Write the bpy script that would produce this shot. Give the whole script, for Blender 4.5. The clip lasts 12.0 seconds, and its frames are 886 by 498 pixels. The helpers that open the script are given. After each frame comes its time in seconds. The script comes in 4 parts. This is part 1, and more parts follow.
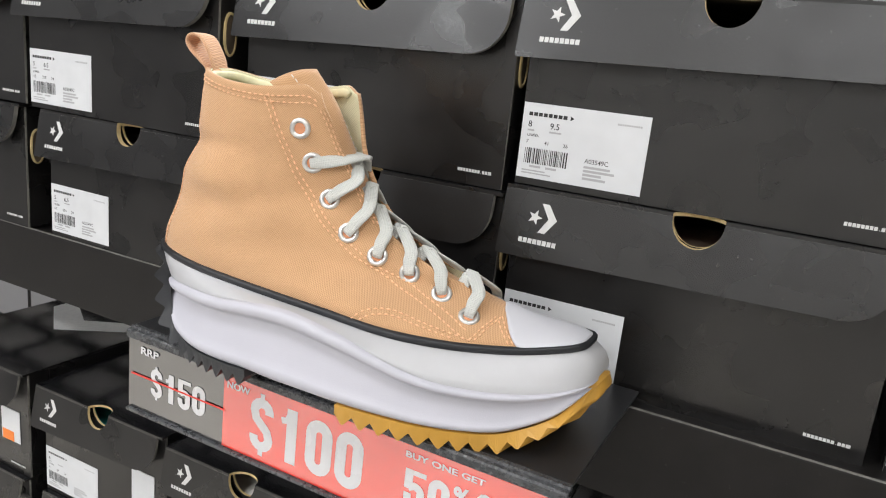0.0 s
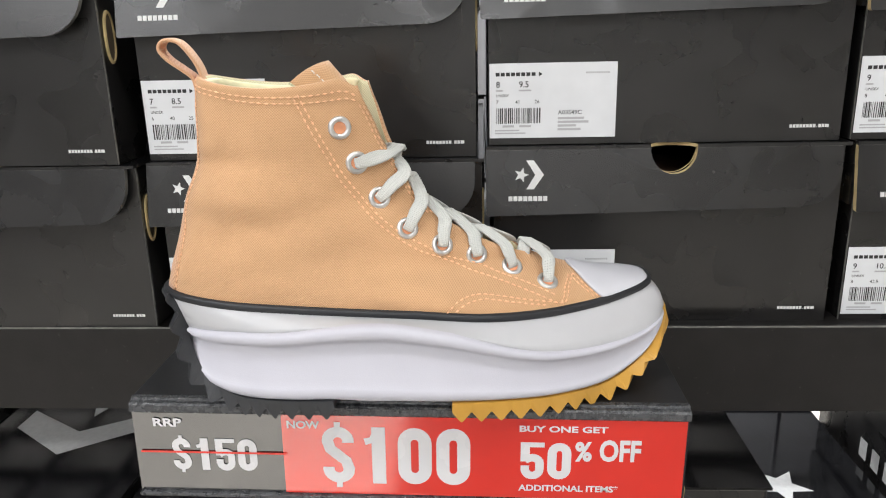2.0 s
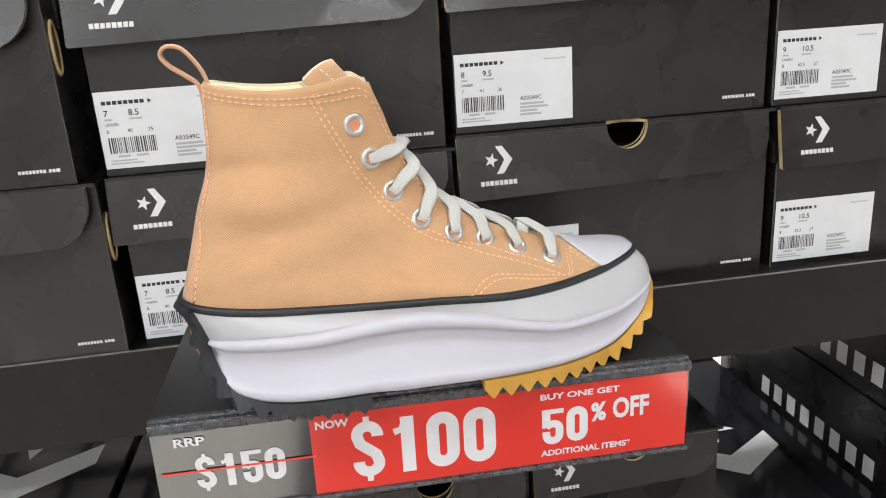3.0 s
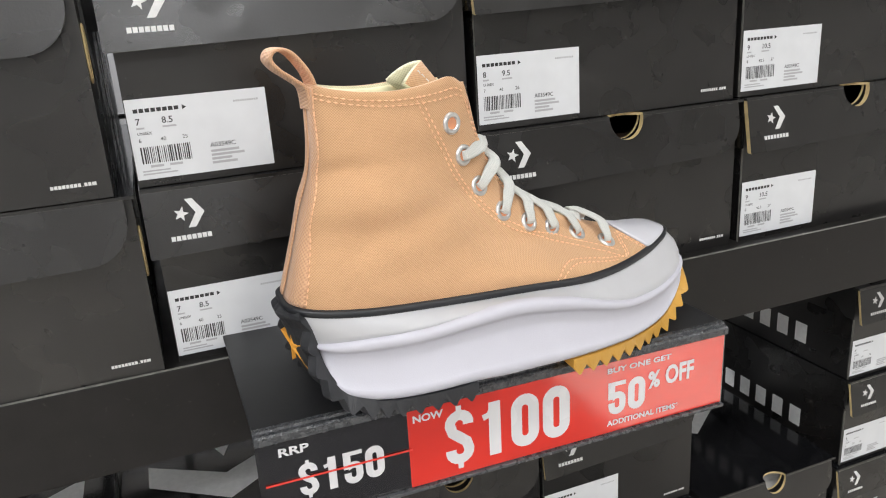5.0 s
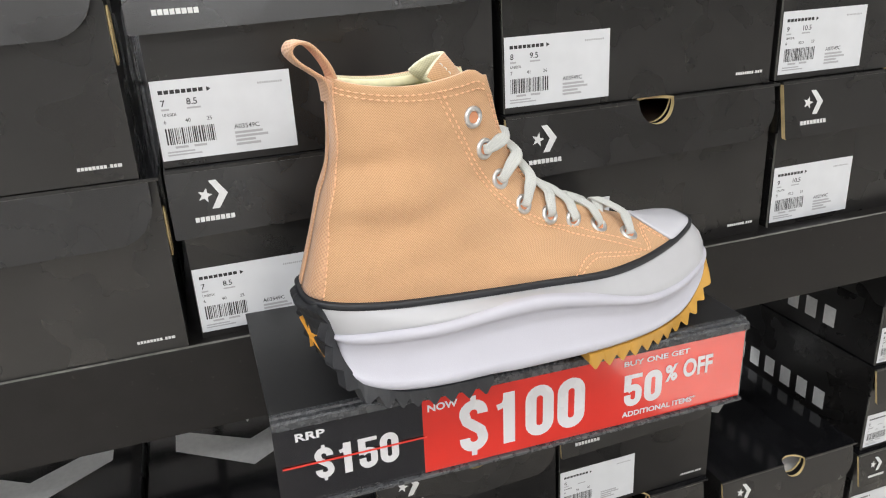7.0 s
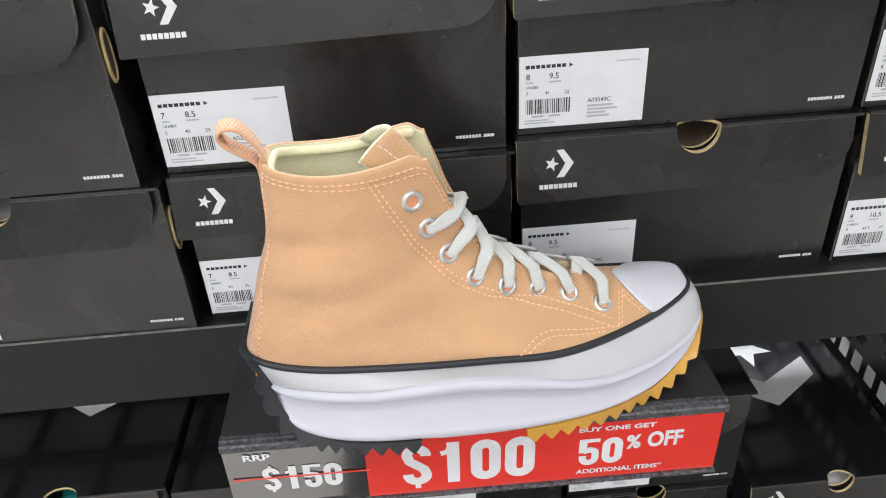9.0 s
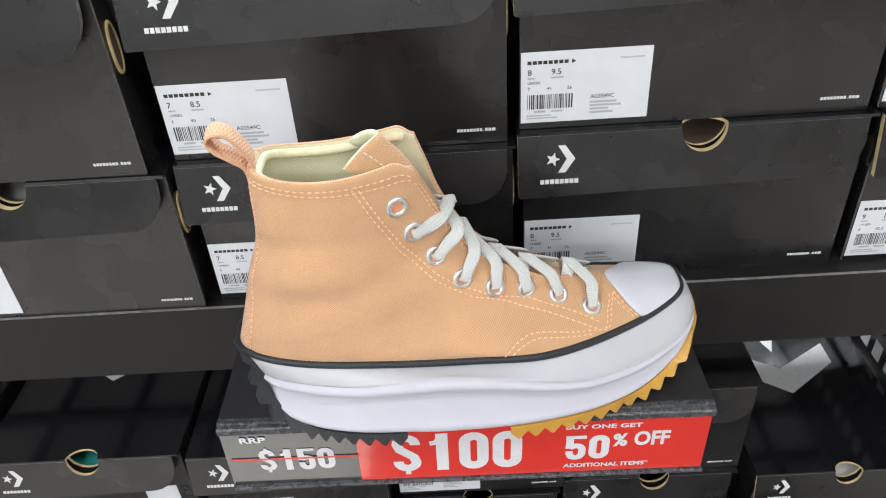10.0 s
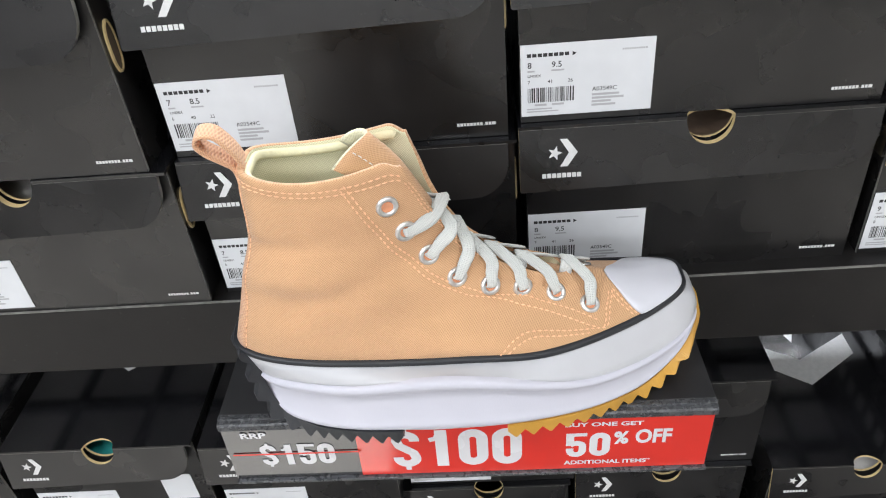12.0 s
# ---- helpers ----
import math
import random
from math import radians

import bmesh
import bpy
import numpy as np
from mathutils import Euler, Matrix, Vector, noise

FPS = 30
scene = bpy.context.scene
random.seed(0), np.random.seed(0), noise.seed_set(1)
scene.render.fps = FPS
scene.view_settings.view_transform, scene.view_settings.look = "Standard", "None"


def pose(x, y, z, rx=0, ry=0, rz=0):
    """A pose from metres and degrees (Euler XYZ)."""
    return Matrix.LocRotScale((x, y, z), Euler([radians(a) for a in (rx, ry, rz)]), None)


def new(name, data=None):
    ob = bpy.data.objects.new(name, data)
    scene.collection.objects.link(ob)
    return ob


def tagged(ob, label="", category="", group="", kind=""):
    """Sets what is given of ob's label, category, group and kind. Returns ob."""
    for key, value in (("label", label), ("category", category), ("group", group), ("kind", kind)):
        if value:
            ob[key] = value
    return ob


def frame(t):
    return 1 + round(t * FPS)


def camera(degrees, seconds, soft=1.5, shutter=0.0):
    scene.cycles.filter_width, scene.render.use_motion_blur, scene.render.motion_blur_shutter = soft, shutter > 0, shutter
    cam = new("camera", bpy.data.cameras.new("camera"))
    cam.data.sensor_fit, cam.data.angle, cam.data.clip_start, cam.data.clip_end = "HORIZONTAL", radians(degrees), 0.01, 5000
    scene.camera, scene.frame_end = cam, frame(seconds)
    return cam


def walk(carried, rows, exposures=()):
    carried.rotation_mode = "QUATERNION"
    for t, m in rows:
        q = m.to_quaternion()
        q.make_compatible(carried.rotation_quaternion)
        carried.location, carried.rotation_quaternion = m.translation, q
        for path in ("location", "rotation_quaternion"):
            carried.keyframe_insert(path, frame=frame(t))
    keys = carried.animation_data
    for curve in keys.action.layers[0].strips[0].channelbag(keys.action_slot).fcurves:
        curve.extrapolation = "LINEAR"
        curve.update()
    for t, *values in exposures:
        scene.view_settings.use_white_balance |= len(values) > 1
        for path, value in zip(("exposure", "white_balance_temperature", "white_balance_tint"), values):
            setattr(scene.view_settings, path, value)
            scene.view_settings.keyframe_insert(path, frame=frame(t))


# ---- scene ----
cam = camera(60.9, 12.0, soft=1.1)
METRES, EYE, TILT, LEAN, TURN = 0.68, 1.5, 0.0, 0.0, 26.4
ROWS = [
    (0.0, 0.0, 0.0, 0.0, 1.5, -14.42, -5.83),
    (0.5, -0.0468, 0.0028, 0.0033, -3.49, -14.52, -4.82),
    (1.0, -0.1384, 0.0119, 0.004, -9.36, -14.99, -2.98),
    (1.5, -0.2217, 0.0384, 0.003, -16.42, -15.68, -0.77),
    (2.0, -0.2724, 0.07, 0.0013, -23.62, -16.49, 1.27),
    (2.5, -0.3204, 0.0821, 0.0027, -30.14, -17.11, 2.88),
    (3.0, -0.3884, 0.1131, 0.0054, -35.69, -17.34, 3.64),
    (5.0, -0.5489, 0.2212, 0.0177, -48.13, -17.95, 3.69),
    (5.5, -0.5532, 0.2314, 0.0173, -48.97, -18.24, 3.68),
    (6.0, -0.5521, 0.2335, 0.019, -48.99, -18.7, 3.62),
    (6.5, -0.5475, 0.2319, 0.0252, -47.9, -19.54, 3.35),
    (7.0, -0.5333, 0.2199, 0.0459, -45.38, -21.28, 3.03),
    (9.0, -0.3374, 0.1762, 0.1944, -30.95, -32.63, 2.79),
    (9.5, -0.306, 0.1774, 0.2141, -28.9, -34.54, 2.91),
    (10.0, -0.2913, 0.1669, 0.2283, -27.37, -35.96, 3.25),
    (10.5, -0.2796, 0.1668, 0.2319, -26.47, -36.84, 3.69),
    (11.0, -0.2707, 0.1672, 0.2322, -25.94, -37.3, 4.18),
    (11.5, -0.2678, 0.1641, 0.2355, -25.7, -37.46, 4.57),
    (12.0, -0.2604, 0.1642, 0.2337, -25.66, -37.18, 4.75),
]
walk(cam, [(t, pose(0, 0, EYE, TILT, LEAN, TURN) @ pose(METRES * x, METRES * y, METRES * z, 90 + pitch, roll, yaw)) for t, x, y, z, yaw, pitch, roll in ROWS],
     exposures=[(0.0, -1.56, 6500, 10), (7.0, -1.56, 6500, 10), (9.5, -1.52, 6250, 10), (12.0, -1.50, 6200, 10)])

# ---------------------------------------------------------------- world and lamps
world = bpy.data.worlds.new("world")
scene.world = world
world.use_nodes = True
world.node_tree.nodes["Background"].inputs[0].default_value = (0.9, 0.95, 1.0, 1)
world.node_tree.nodes["Background"].inputs[1].default_value = 0.03


# ---------------------------------------------------------------- small helpers
def link_mesh(name, bm, mats, parent=None, smooth=False, label=""):
    me = bpy.data.meshes.new(name)
    bm.normal_update()
    bm.to_mesh(me)
    bm.free()
    for m in (mats if isinstance(mats, (list, tuple)) else [mats]):
        me.materials.append(m)
    if smooth:
        for p in me.polygons:
            p.use_smooth = True
    ob = new(name, me)
    if parent is not None:
        ob.parent = parent
    if label:
        tagged(ob, label)
    return ob


def part(name, bm, material, parent, label="", smooth=False):
    return link_mesh(name, bm, material, parent, smooth, label)


def empty(name, m, label, category, group="", kind=""):
    ob = new(name)
    ob.empty_display_size = 0.02
    ob.matrix_world = m
    return tagged(ob, label, category, group, kind)


def add_box(bm, x0, x1, y0, y1, z0, z1, mat=0):
    vs = [bm.verts.new((x, y, z)) for x in (x0, x1) for y in (y0, y1) for z in (z0, z1)]
    fs = []
    for q in ((0, 1, 3, 2), (4, 6, 7, 5), (0, 4, 5, 1), (2, 3, 7, 6), (0, 2, 6, 4), (1, 5, 7, 3)):
        f = bm.faces.new([vs[i] for i in q])
        f.material_index = mat
        fs.append(f)
    return vs, fs


def box_bm(x0, x1, y0, y1, z0, z1, bevel=0.0, segments=2):
    bm = bmesh.new()
    add_box(bm, x0, x1, y0, y1, z0, z1)
    if bevel:
        bmesh.ops.bevel(bm, geom=bm.edges[:], offset=bevel, segments=segments, affect="EDGES", profile=0.6)
    return bm


def add_plate(bm, outline, y_front, y_back, flare=None, face_mat=0, edge_mat=0, bare=None, plain=0):
    """A plate in the xz plane from an outline (counter-clockwise seen from the front)."""
    f_of = flare or (lambda x, z: 0.0)
    a = [bm.verts.new((x, y_front + f_of(x, z), z)) for x, z in outline]
    b = [bm.verts.new((x, y_back + f_of(x, z), z)) for x, z in outline]
    f = bm.faces.new(a)
    f.material_index = face_mat
    g = bm.faces.new(b[::-1])
    g.material_index = face_mat
    n = len(a)
    for i in range(n):
        e = bm.faces.new((a[i], b[i], b[(i + 1) % n], a[(i + 1) % n]))
        e.material_index = edge_mat if bare is None or i in bare else plain


def add_poly(bm, pts, mat=0):
    f = bm.faces.new([bm.verts.new(p) for p in pts])
    f.material_index = mat
    return f


def lerp_curve(points, x):
    """Smooth value at x of a curve through (x, value) points."""
    if x <= points[0][0]:
        return points[0][1]
    for i in range(len(points) - 1):
        (x0, a), (x1, b) = points[i], points[i + 1]
        if x <= x1:
            t = (x - x0) / (x1 - x0)
            pa = points[i - 1] if i else points[i]
            pb = points[i + 2] if i + 2 < len(points) else points[i + 1]
            m0 = (b - pa[1]) / (x1 - pa[0]) * (x1 - x0)
            m1 = (pb[1] - a) / (pb[0] - x0) * (x1 - x0)
            return (2 * t**3 - 3 * t**2 + 1) * a + (t**3 - 2 * t**2 + t) * m0 + (3 * t**2 - 2 * t**3) * b + (t**3 - t**2) * m1
    return points[-1][1]


def path_curve(points, t):
    """A smooth point at t in 0..1 along a chain of (x, z) points, by length."""
    d = [0.0]
    for p, q in zip(points, points[1:]):
        d.append(d[-1] + math.dist(p, q))
    return tuple(lerp_curve([(s / d[-1], p[k]) for s, p in zip(d, points)], t) for k in range(len(points[0])))


# ---------------------------------------------------------------- materials
def node_material(name, color, rough=0.5, metal=0.0, spec=0.5):
    m = bpy.data.materials.new(name)
    m.use_nodes = True
    b = m.node_tree.nodes["Principled BSDF"]
    b.inputs["Base Color"].default_value = (*color, 1)
    b.inputs["Roughness"].default_value = rough
    b.inputs["Metallic"].default_value = metal
    b.inputs["Specular IOR Level"].default_value = spec
    return m, m.node_tree.nodes, m.node_tree.links, b


def worn(name, color, rough=0.5, metal=0.0, spec=0.5, scale=40.0, vary=0.25, rough_vary=0.15, fine=900.0, bump=0.1, distance=0.0004, blotch=6.0, fleck=0.0, by_object=0.0, patches=0.0):
    """A surface with broad blotches and fine grain in colour, gloss and relief."""
    m, n, l, b = node_material(name, color, rough, metal, spec)
    tc = n.new("ShaderNodeTexCoord")
    big = n.new("ShaderNodeTexNoise")
    big.inputs["Scale"].default_value, big.inputs["Detail"].default_value = blotch, 5
    mid = n.new("ShaderNodeTexNoise")
    mid.inputs["Scale"].default_value, mid.inputs["Detail"].default_value = scale, 6
    tiny = n.new("ShaderNodeTexNoise")
    tiny.inputs["Scale"].default_value, tiny.inputs["Detail"].default_value = fine, 3
    coords = tc.outputs["Object"]
    if by_object:
        info = n.new("ShaderNodeObjectInfo")
        add = n.new("ShaderNodeVectorMath")
        add.operation = "MULTIPLY_ADD"
        comb = n.new("ShaderNodeCombineXYZ")
        l.new(info.outputs["Random"], comb.inputs[0])
        l.new(info.outputs["Random"], comb.inputs[2])
        add.inputs[1].default_value = (7, 7, 7)
        l.new(comb.outputs[0], add.inputs[0])
        l.new(coords, add.inputs[2])
        coords = add.outputs[0]
    for t in (big, mid, tiny):
        l.new(coords, t.inputs["Vector"])
    mix = n.new("ShaderNodeMath")
    mix.operation = "MULTIPLY_ADD"
    l.new(big.outputs["Fac"], mix.inputs[0])
    mix.inputs[1].default_value = 0.6
    l.new(mid.outputs["Fac"], mix.inputs[2])
    ramp = n.new("ShaderNodeValToRGB")
    ramp.color_ramp.elements[0].position, ramp.color_ramp.elements[1].position = 0.45, 1.0
    lo, hi = 1 - vary, 1 + vary
    ramp.color_ramp.elements[0].color = (color[0] * lo, color[1] * lo, color[2] * lo, 1)
    ramp.color_ramp.elements[1].color = (min(1, color[0] * hi), min(1, color[1] * hi), min(1, color[2] * hi), 1)
    l.new(mix.outputs[0], ramp.inputs["Fac"])
    out = ramp.outputs["Color"]
    if fleck:
        fl = n.new("ShaderNodeTexNoise")
        fl.inputs["Scale"].default_value, fl.inputs["Detail"].default_value = 260, 2
        l.new(coords, fl.inputs["Vector"])
        cut = n.new("ShaderNodeValToRGB")
        cut.color_ramp.elements[0].position, cut.color_ramp.elements[1].position = 0.72, 0.8
        l.new(fl.outputs["Fac"], cut.inputs["Fac"])
        mx = n.new("ShaderNodeMixRGB")
        mx.inputs[2].default_value = (fleck, fleck * 0.97, fleck * 0.9, 1)
        l.new(cut.outputs["Color"], mx.inputs[0])
        l.new(out, mx.inputs[1])
        out = mx.outputs[0]
    l.new(out, b.inputs["Base Color"])
    mr = n.new("ShaderNodeMapRange")
    mr.inputs["From Min"].default_value, mr.inputs["From Max"].default_value = 0.4, 1.2
    mr.inputs["To Min"].default_value, mr.inputs["To Max"].default_value = max(0.03, rough - rough_vary), min(1, rough + rough_vary)
    l.new(mix.outputs[0], mr.inputs["Value"])
    gloss = mr.outputs[0]
    if patches:
        # rubbed areas with their own outline, duller or shinier than the rest
        pn = n.new("ShaderNodeTexNoise")
        pn.inputs["Scale"].default_value, pn.inputs["Detail"].default_value, pn.inputs["Distortion"].default_value = 17, 1.5, 0.6
        l.new(coords, pn.inputs["Vector"])
        pr = n.new("ShaderNodeMapRange")
        pr.inputs["From Min"].default_value, pr.inputs["From Max"].default_value = 0.47, 0.53
        pr.inputs["To Min"].default_value, pr.inputs["To Max"].default_value = -patches, patches
        l.new(pn.outputs["Fac"], pr.inputs["Value"])
        ad = n.new("ShaderNodeMath")
        l.new(gloss, ad.inputs[0])
        l.new(pr.outputs[0], ad.inputs[1])
        gloss = ad.outputs[0]
    l.new(gloss, b.inputs["Roughness"])
    if bump:
        bp = n.new("ShaderNodeBump")
        bp.inputs["Strength"].default_value, bp.inputs["Distance"].default_value = bump, distance
        l.new(tiny.outputs["Fac"], bp.inputs["Height"])
        l.new(bp.outputs[0], b.inputs["Normal"])
    return m


def woven(name, color, dark, pitch, slant=0.0, bump=0.6, depth=0.0004, rough=0.85, sheen=0.25, stretch=1.0):
    """Plain-woven cloth on UVs in metres: crossing threads with gaps between them."""
    m, n, l, b = node_material(name, color, rough, 0, 0.2)
    b.inputs["Sheen Weight"].default_value = sheen
    uv = n.new("ShaderNodeUVMap")
    mp = n.new("ShaderNodeMapping")
    mp.inputs["Rotation"].default_value = (0, 0, slant)
    k = 2 * math.pi / pitch
    mp.inputs["Scale"].default_value = (k, k * stretch, 1)
    l.new(uv.outputs[0], mp.inputs["Vector"])
    wob = n.new("ShaderNodeTexNoise")
    wob.inputs["Scale"].default_value = 0.35
    l.new(mp.outputs[0], wob.inputs["Vector"])
    va = n.new("ShaderNodeVectorMath")
    va.operation = "MULTIPLY_ADD"
    va.inputs[1].default_value = (0.45, 0.45, 0)
    l.new(wob.outputs["Color"], va.inputs[0])
    l.new(mp.outputs[0], va.inputs[2])
    sep = n.new("ShaderNodeSeparateXYZ")
    l.new(va.outputs[0], sep.inputs[0])

    def op(kind, a, c=None, value=None):
        o = n.new("ShaderNodeMath")
        o.operation = kind
        l.new(a, o.inputs[0])
        if c is not None:
            l.new(c, o.inputs[1])
        if value is not None:
            o.inputs[1].default_value = value
        return o.outputs[0]
    sx, sy = op("SINE", sep.outputs[0]), op("SINE", sep.outputs[1])
    h = op("MULTIPLY_ADD", op("MULTIPLY", sx, sy), value=0.5)
    h.node.inputs[2].default_value = 0.5
    tc = n.new("ShaderNodeTexCoord")
    big = n.new("ShaderNodeTexNoise")
    big.inputs["Scale"].default_value, big.inputs["Detail"].default_value = 28, 5
    l.new(tc.outputs["Object"], big.inputs["Vector"])
    ramp = n.new("ShaderNodeValToRGB")
    ramp.color_ramp.elements[0].position, ramp.color_ramp.elements[1].position = 0.05, 0.62
    ramp.color_ramp.elements[0].color, ramp.color_ramp.elements[1].color = (*dark, 1), (*color, 1)
    l.new(h, ramp.inputs["Fac"])
    mx = n.new("ShaderNodeMixRGB")
    mx.blend_type = "MULTIPLY"
    mx.inputs[0].default_value = 0.22
    l.new(ramp.outputs["Color"], mx.inputs[1])
    l.new(big.outputs["Fac"], mx.inputs[2])
    l.new(mx.outputs[0], b.inputs["Base Color"])
    bp = n.new("ShaderNodeBump")
    bp.inputs["Strength"].default_value, bp.inputs["Distance"].default_value = bump, depth
    l.new(h, bp.inputs["Height"])
    l.new(bp.outputs[0], b.inputs["Normal"])
    return m


CARD = worn("black_card", (0.0115, 0.0108, 0.0104), 0.31, spec=0.55, scale=26, vary=0.30, rough_vary=0.10, fine=700, bump=0.2, distance=0.0003, blotch=11, fleck=0.05, by_object=1, patches=0.045)
CARD_TOP = worn("black_lid_card", (0.007, 0.007, 0.008), 0.10, spec=0.6, scale=24, vary=0.3, rough_vary=0.035, fine=600, bump=0.03, distance=0.0003, blotch=7, by_object=1)
KRAFT = worn("bare_card_edge", (0.52, 0.40, 0.20), 0.8, scale=120, vary=0.3, bump=0.3, fine=1500)
# grey for cut edges, with the edge highlight put into the colour
EDGE_HIGHLIGHT = worn("card_edge_highlight", (0.17, 0.165, 0.15), 0.6, scale=150, vary=0.5, bump=0.3, fine=1500)
INSIDE = worn("box_inside", (0.10, 0.075, 0.05), 0.85, scale=60, vary=0.3)
PRINT_WHITE = worn("white_print", (0.62, 0.62, 0.61), 0.5, scale=200, vary=0.1, bump=0)
PAPER = worn("label_paper", (0.66, 0.67, 0.685), 0.45, scale=50, vary=0.05, bump=0.05)
PAPER_GREY = worn("label_grey_print", (0.40, 0.40, 0.41), 0.5, scale=50, vary=0.05, bump=0)
INK = worn("label_ink", (0.02, 0.02, 0.02), 0.5, scale=80, vary=0.1, bump=0)
ORANGE = worn("orange_sticker", (0.85, 0.22, 0.03), 0.5, vary=0.05)
TISSUE = worn("teal_tissue", (0.012, 0.26, 0.24), 0.7, scale=80, vary=0.3, bump=0.4)
TISSUE_WHITE = worn("white_tissue", (0.6, 0.58, 0.55), 0.8, scale=80, vary=0.2, bump=0.4)
TISSUE_TAN = worn("tan_tissue", (0.30, 0.21, 0.15), 0.8, scale=80, vary=0.3, bump=0.4)
SHELF_BLACK = worn("shelf_black", (0.011, 0.010, 0.0095), 0.46, spec=0.28, scale=50, vary=0.3, rough_vary=0.1, bump=0.15, fine=500, fleck=0.03)
# deck made pale as a reflector for the lids under the shelf
DECK_REFLECTOR = worn("pale_deck_reflector", (0.76, 0.76, 0.79), 0.4, spec=0.5, scale=40, vary=0.15, bump=0.1)
PLATE_BLACK = worn("powder_coat", (0.017, 0.017, 0.018), 0.36, spec=0.5, scale=60, vary=0.25, rough_vary=0.08, bump=0.35, fine=1400, distance=0.0003)
BAR_BLACK = worn("crackle_black", (0.040, 0.042, 0.046), 0.27, spec=0.9, scale=300, vary=0.5, rough_vary=0.1, bump=0.9, fine=1100, distance=0.0008)
SIGN_RED = worn("sign_red", (0.72, 0.036, 0.022), 0.14, spec=1.0, scale=14, vary=0.08, rough_vary=0.04, bump=0)
SIGN_BLACK = worn("sign_black", (0.016, 0.015, 0.016), 0.14, spec=1.0, scale=14, vary=0.1, rough_vary=0.04, bump=0)
for _m in (SIGN_RED,):
    _m.node_tree.nodes["Principled BSDF"].inputs["Coat Weight"].default_value = 1.0
    _m.node_tree.nodes["Principled BSDF"].inputs["Coat Roughness"].default_value, _m.node_tree.nodes["Principled BSDF"].inputs["Coat IOR"].default_value = 0.08, 1.9
for _m in (SIGN_BLACK,):
    _m.node_tree.nodes["Principled BSDF"].inputs["Coat Weight"].default_value = 1.0
    _m.node_tree.nodes["Principled BSDF"].inputs["Coat Roughness"].default_value, _m.node_tree.nodes["Principled BSDF"].inputs["Coat IOR"].default_value = 0.08, 1.9
SIGN_WHITE = worn("sign_white", (0.66, 0.65, 0.66), 0.25, scale=30, vary=0.04, bump=0)
STRIKE_RED = worn("strike_red", (0.72, 0.05, 0.035), 0.3, vary=0.05, bump=0)
CANVAS = woven("coral_canvas", (0.755, 0.456, 0.250), (0.56, 0.308, 0.150), 0.00128, slant=0.06, bump=0.6, depth=0.0004)
WEBBING = woven("coral_webbing", (0.80, 0.475, 0.275), (0.64, 0.34, 0.20), 0.0017, bump=0.8, depth=0.0005, stretch=0.8)
LINING = woven("cream_mesh_lining", (0.86, 0.82, 0.57), (0.66, 0.62, 0.40), 0.0014, bump=0.7)
LINING_ROLL = worn("cream_binding", (0.80, 0.75, 0.50), 0.85, scale=200, vary=0.15, bump=0.5, fine=1500)
CORAL_INNER = worn("coral_loop_inside", (0.62, 0.27, 0.14), 0.85, scale=200, vary=0.15, bump=0.4, fine=1500)
THREAD = worn("coral_thread", (0.84, 0.51, 0.30), 0.8, scale=400, vary=0.2, bump=0.4, fine=3000)
THREAD_WHITE = worn("white_thread", (0.85, 0.80, 0.74), 0.8, scale=400, vary=0.2, bump=0.4, fine=3000)
LACE = woven("white_lace", (0.72, 0.73, 0.69), (0.62, 0.63, 0.60), 0.0013, slant=0.785, bump=0.7, depth=0.0004)
EYELET = worn("nickel_eyelet", (0.66, 0.66, 0.655), 0.33, metal=0.85, scale=300, vary=0.08, rough_vary=0.06, bump=0.05)
RUBBER_WHITE = worn("white_foxing", (0.50, 0.50, 0.515), 0.36, spec=0.45, scale=35, vary=0.05, rough_vary=0.08, bump=0.06, fine=1200)
FOAM_WHITE = worn("white_midsole", (0.545, 0.54, 0.595), 0.45, spec=0.4, scale=40, vary=0.03, rough_vary=0.06, bump=0.15, fine=1600)
CAP_WHITE = worn("white_toe_cap", (0.58, 0.58, 0.62), 0.34, spec=0.5, scale=30, vary=0.04, rough_vary=0.06, bump=0.05, fine=1200)
STRIPE_BLACK = worn("black_stripe", (0.016, 0.017, 0.020), 0.45, scale=90, vary=0.2, bump=0.1)
TREAD_BLACK = worn("black_tread", (0.026, 0.027, 0.030), 0.5, scale=60, vary=0.3, rough_vary=0.1, bump=0.2, fine=900)
TREAD_GUM = worn("gum_tread", (0.56, 0.30, 0.05), 0.42, scale=60, vary=0.1, rough_vary=0.08, bump=0.15, fine=900)
STAR_ORANGE = worn("orange_rubber", (0.80, 0.36, 0.05), 0.42, scale=60, vary=0.06, bump=0.1)
# for added floor patches, dark to dim what the sign and boxes reflect
DIM_PATCH = worn("dark_reflection_patch", (0.03, 0.03, 0.033), 0.9, scale=20, vary=0.3, bump=0.6, fine=300)
FLOOR_MAT = worn("vinyl_floor", (0.80, 0.75, 0.67), 0.4, scale=6, vary=0.12, blotch=1.2, bump=0.05, fine=200)
WALL_MAT = worn("painted_wall", (0.55, 0.54, 0.52), 0.7, scale=4, vary=0.06, blotch=1, bump=0.05, fine=200)
# for walls kept dark to dim box reflections and gaps between boxes
WALL_DARK = worn("dark_dimming_wall", (0.14, 0.14, 0.145), 0.6, scale=4, vary=0.08, blotch=1, bump=0.05, fine=200)
CEILING_MAT = worn("ceiling_board", (0.7, 0.7, 0.68), 0.8, scale=5, vary=0.06, blotch=1, bump=0.1, fine=120)
STEEL = worn("fixture_steel", (0.7, 0.7, 0.7), 0.4, metal=0.6, vary=0.05)
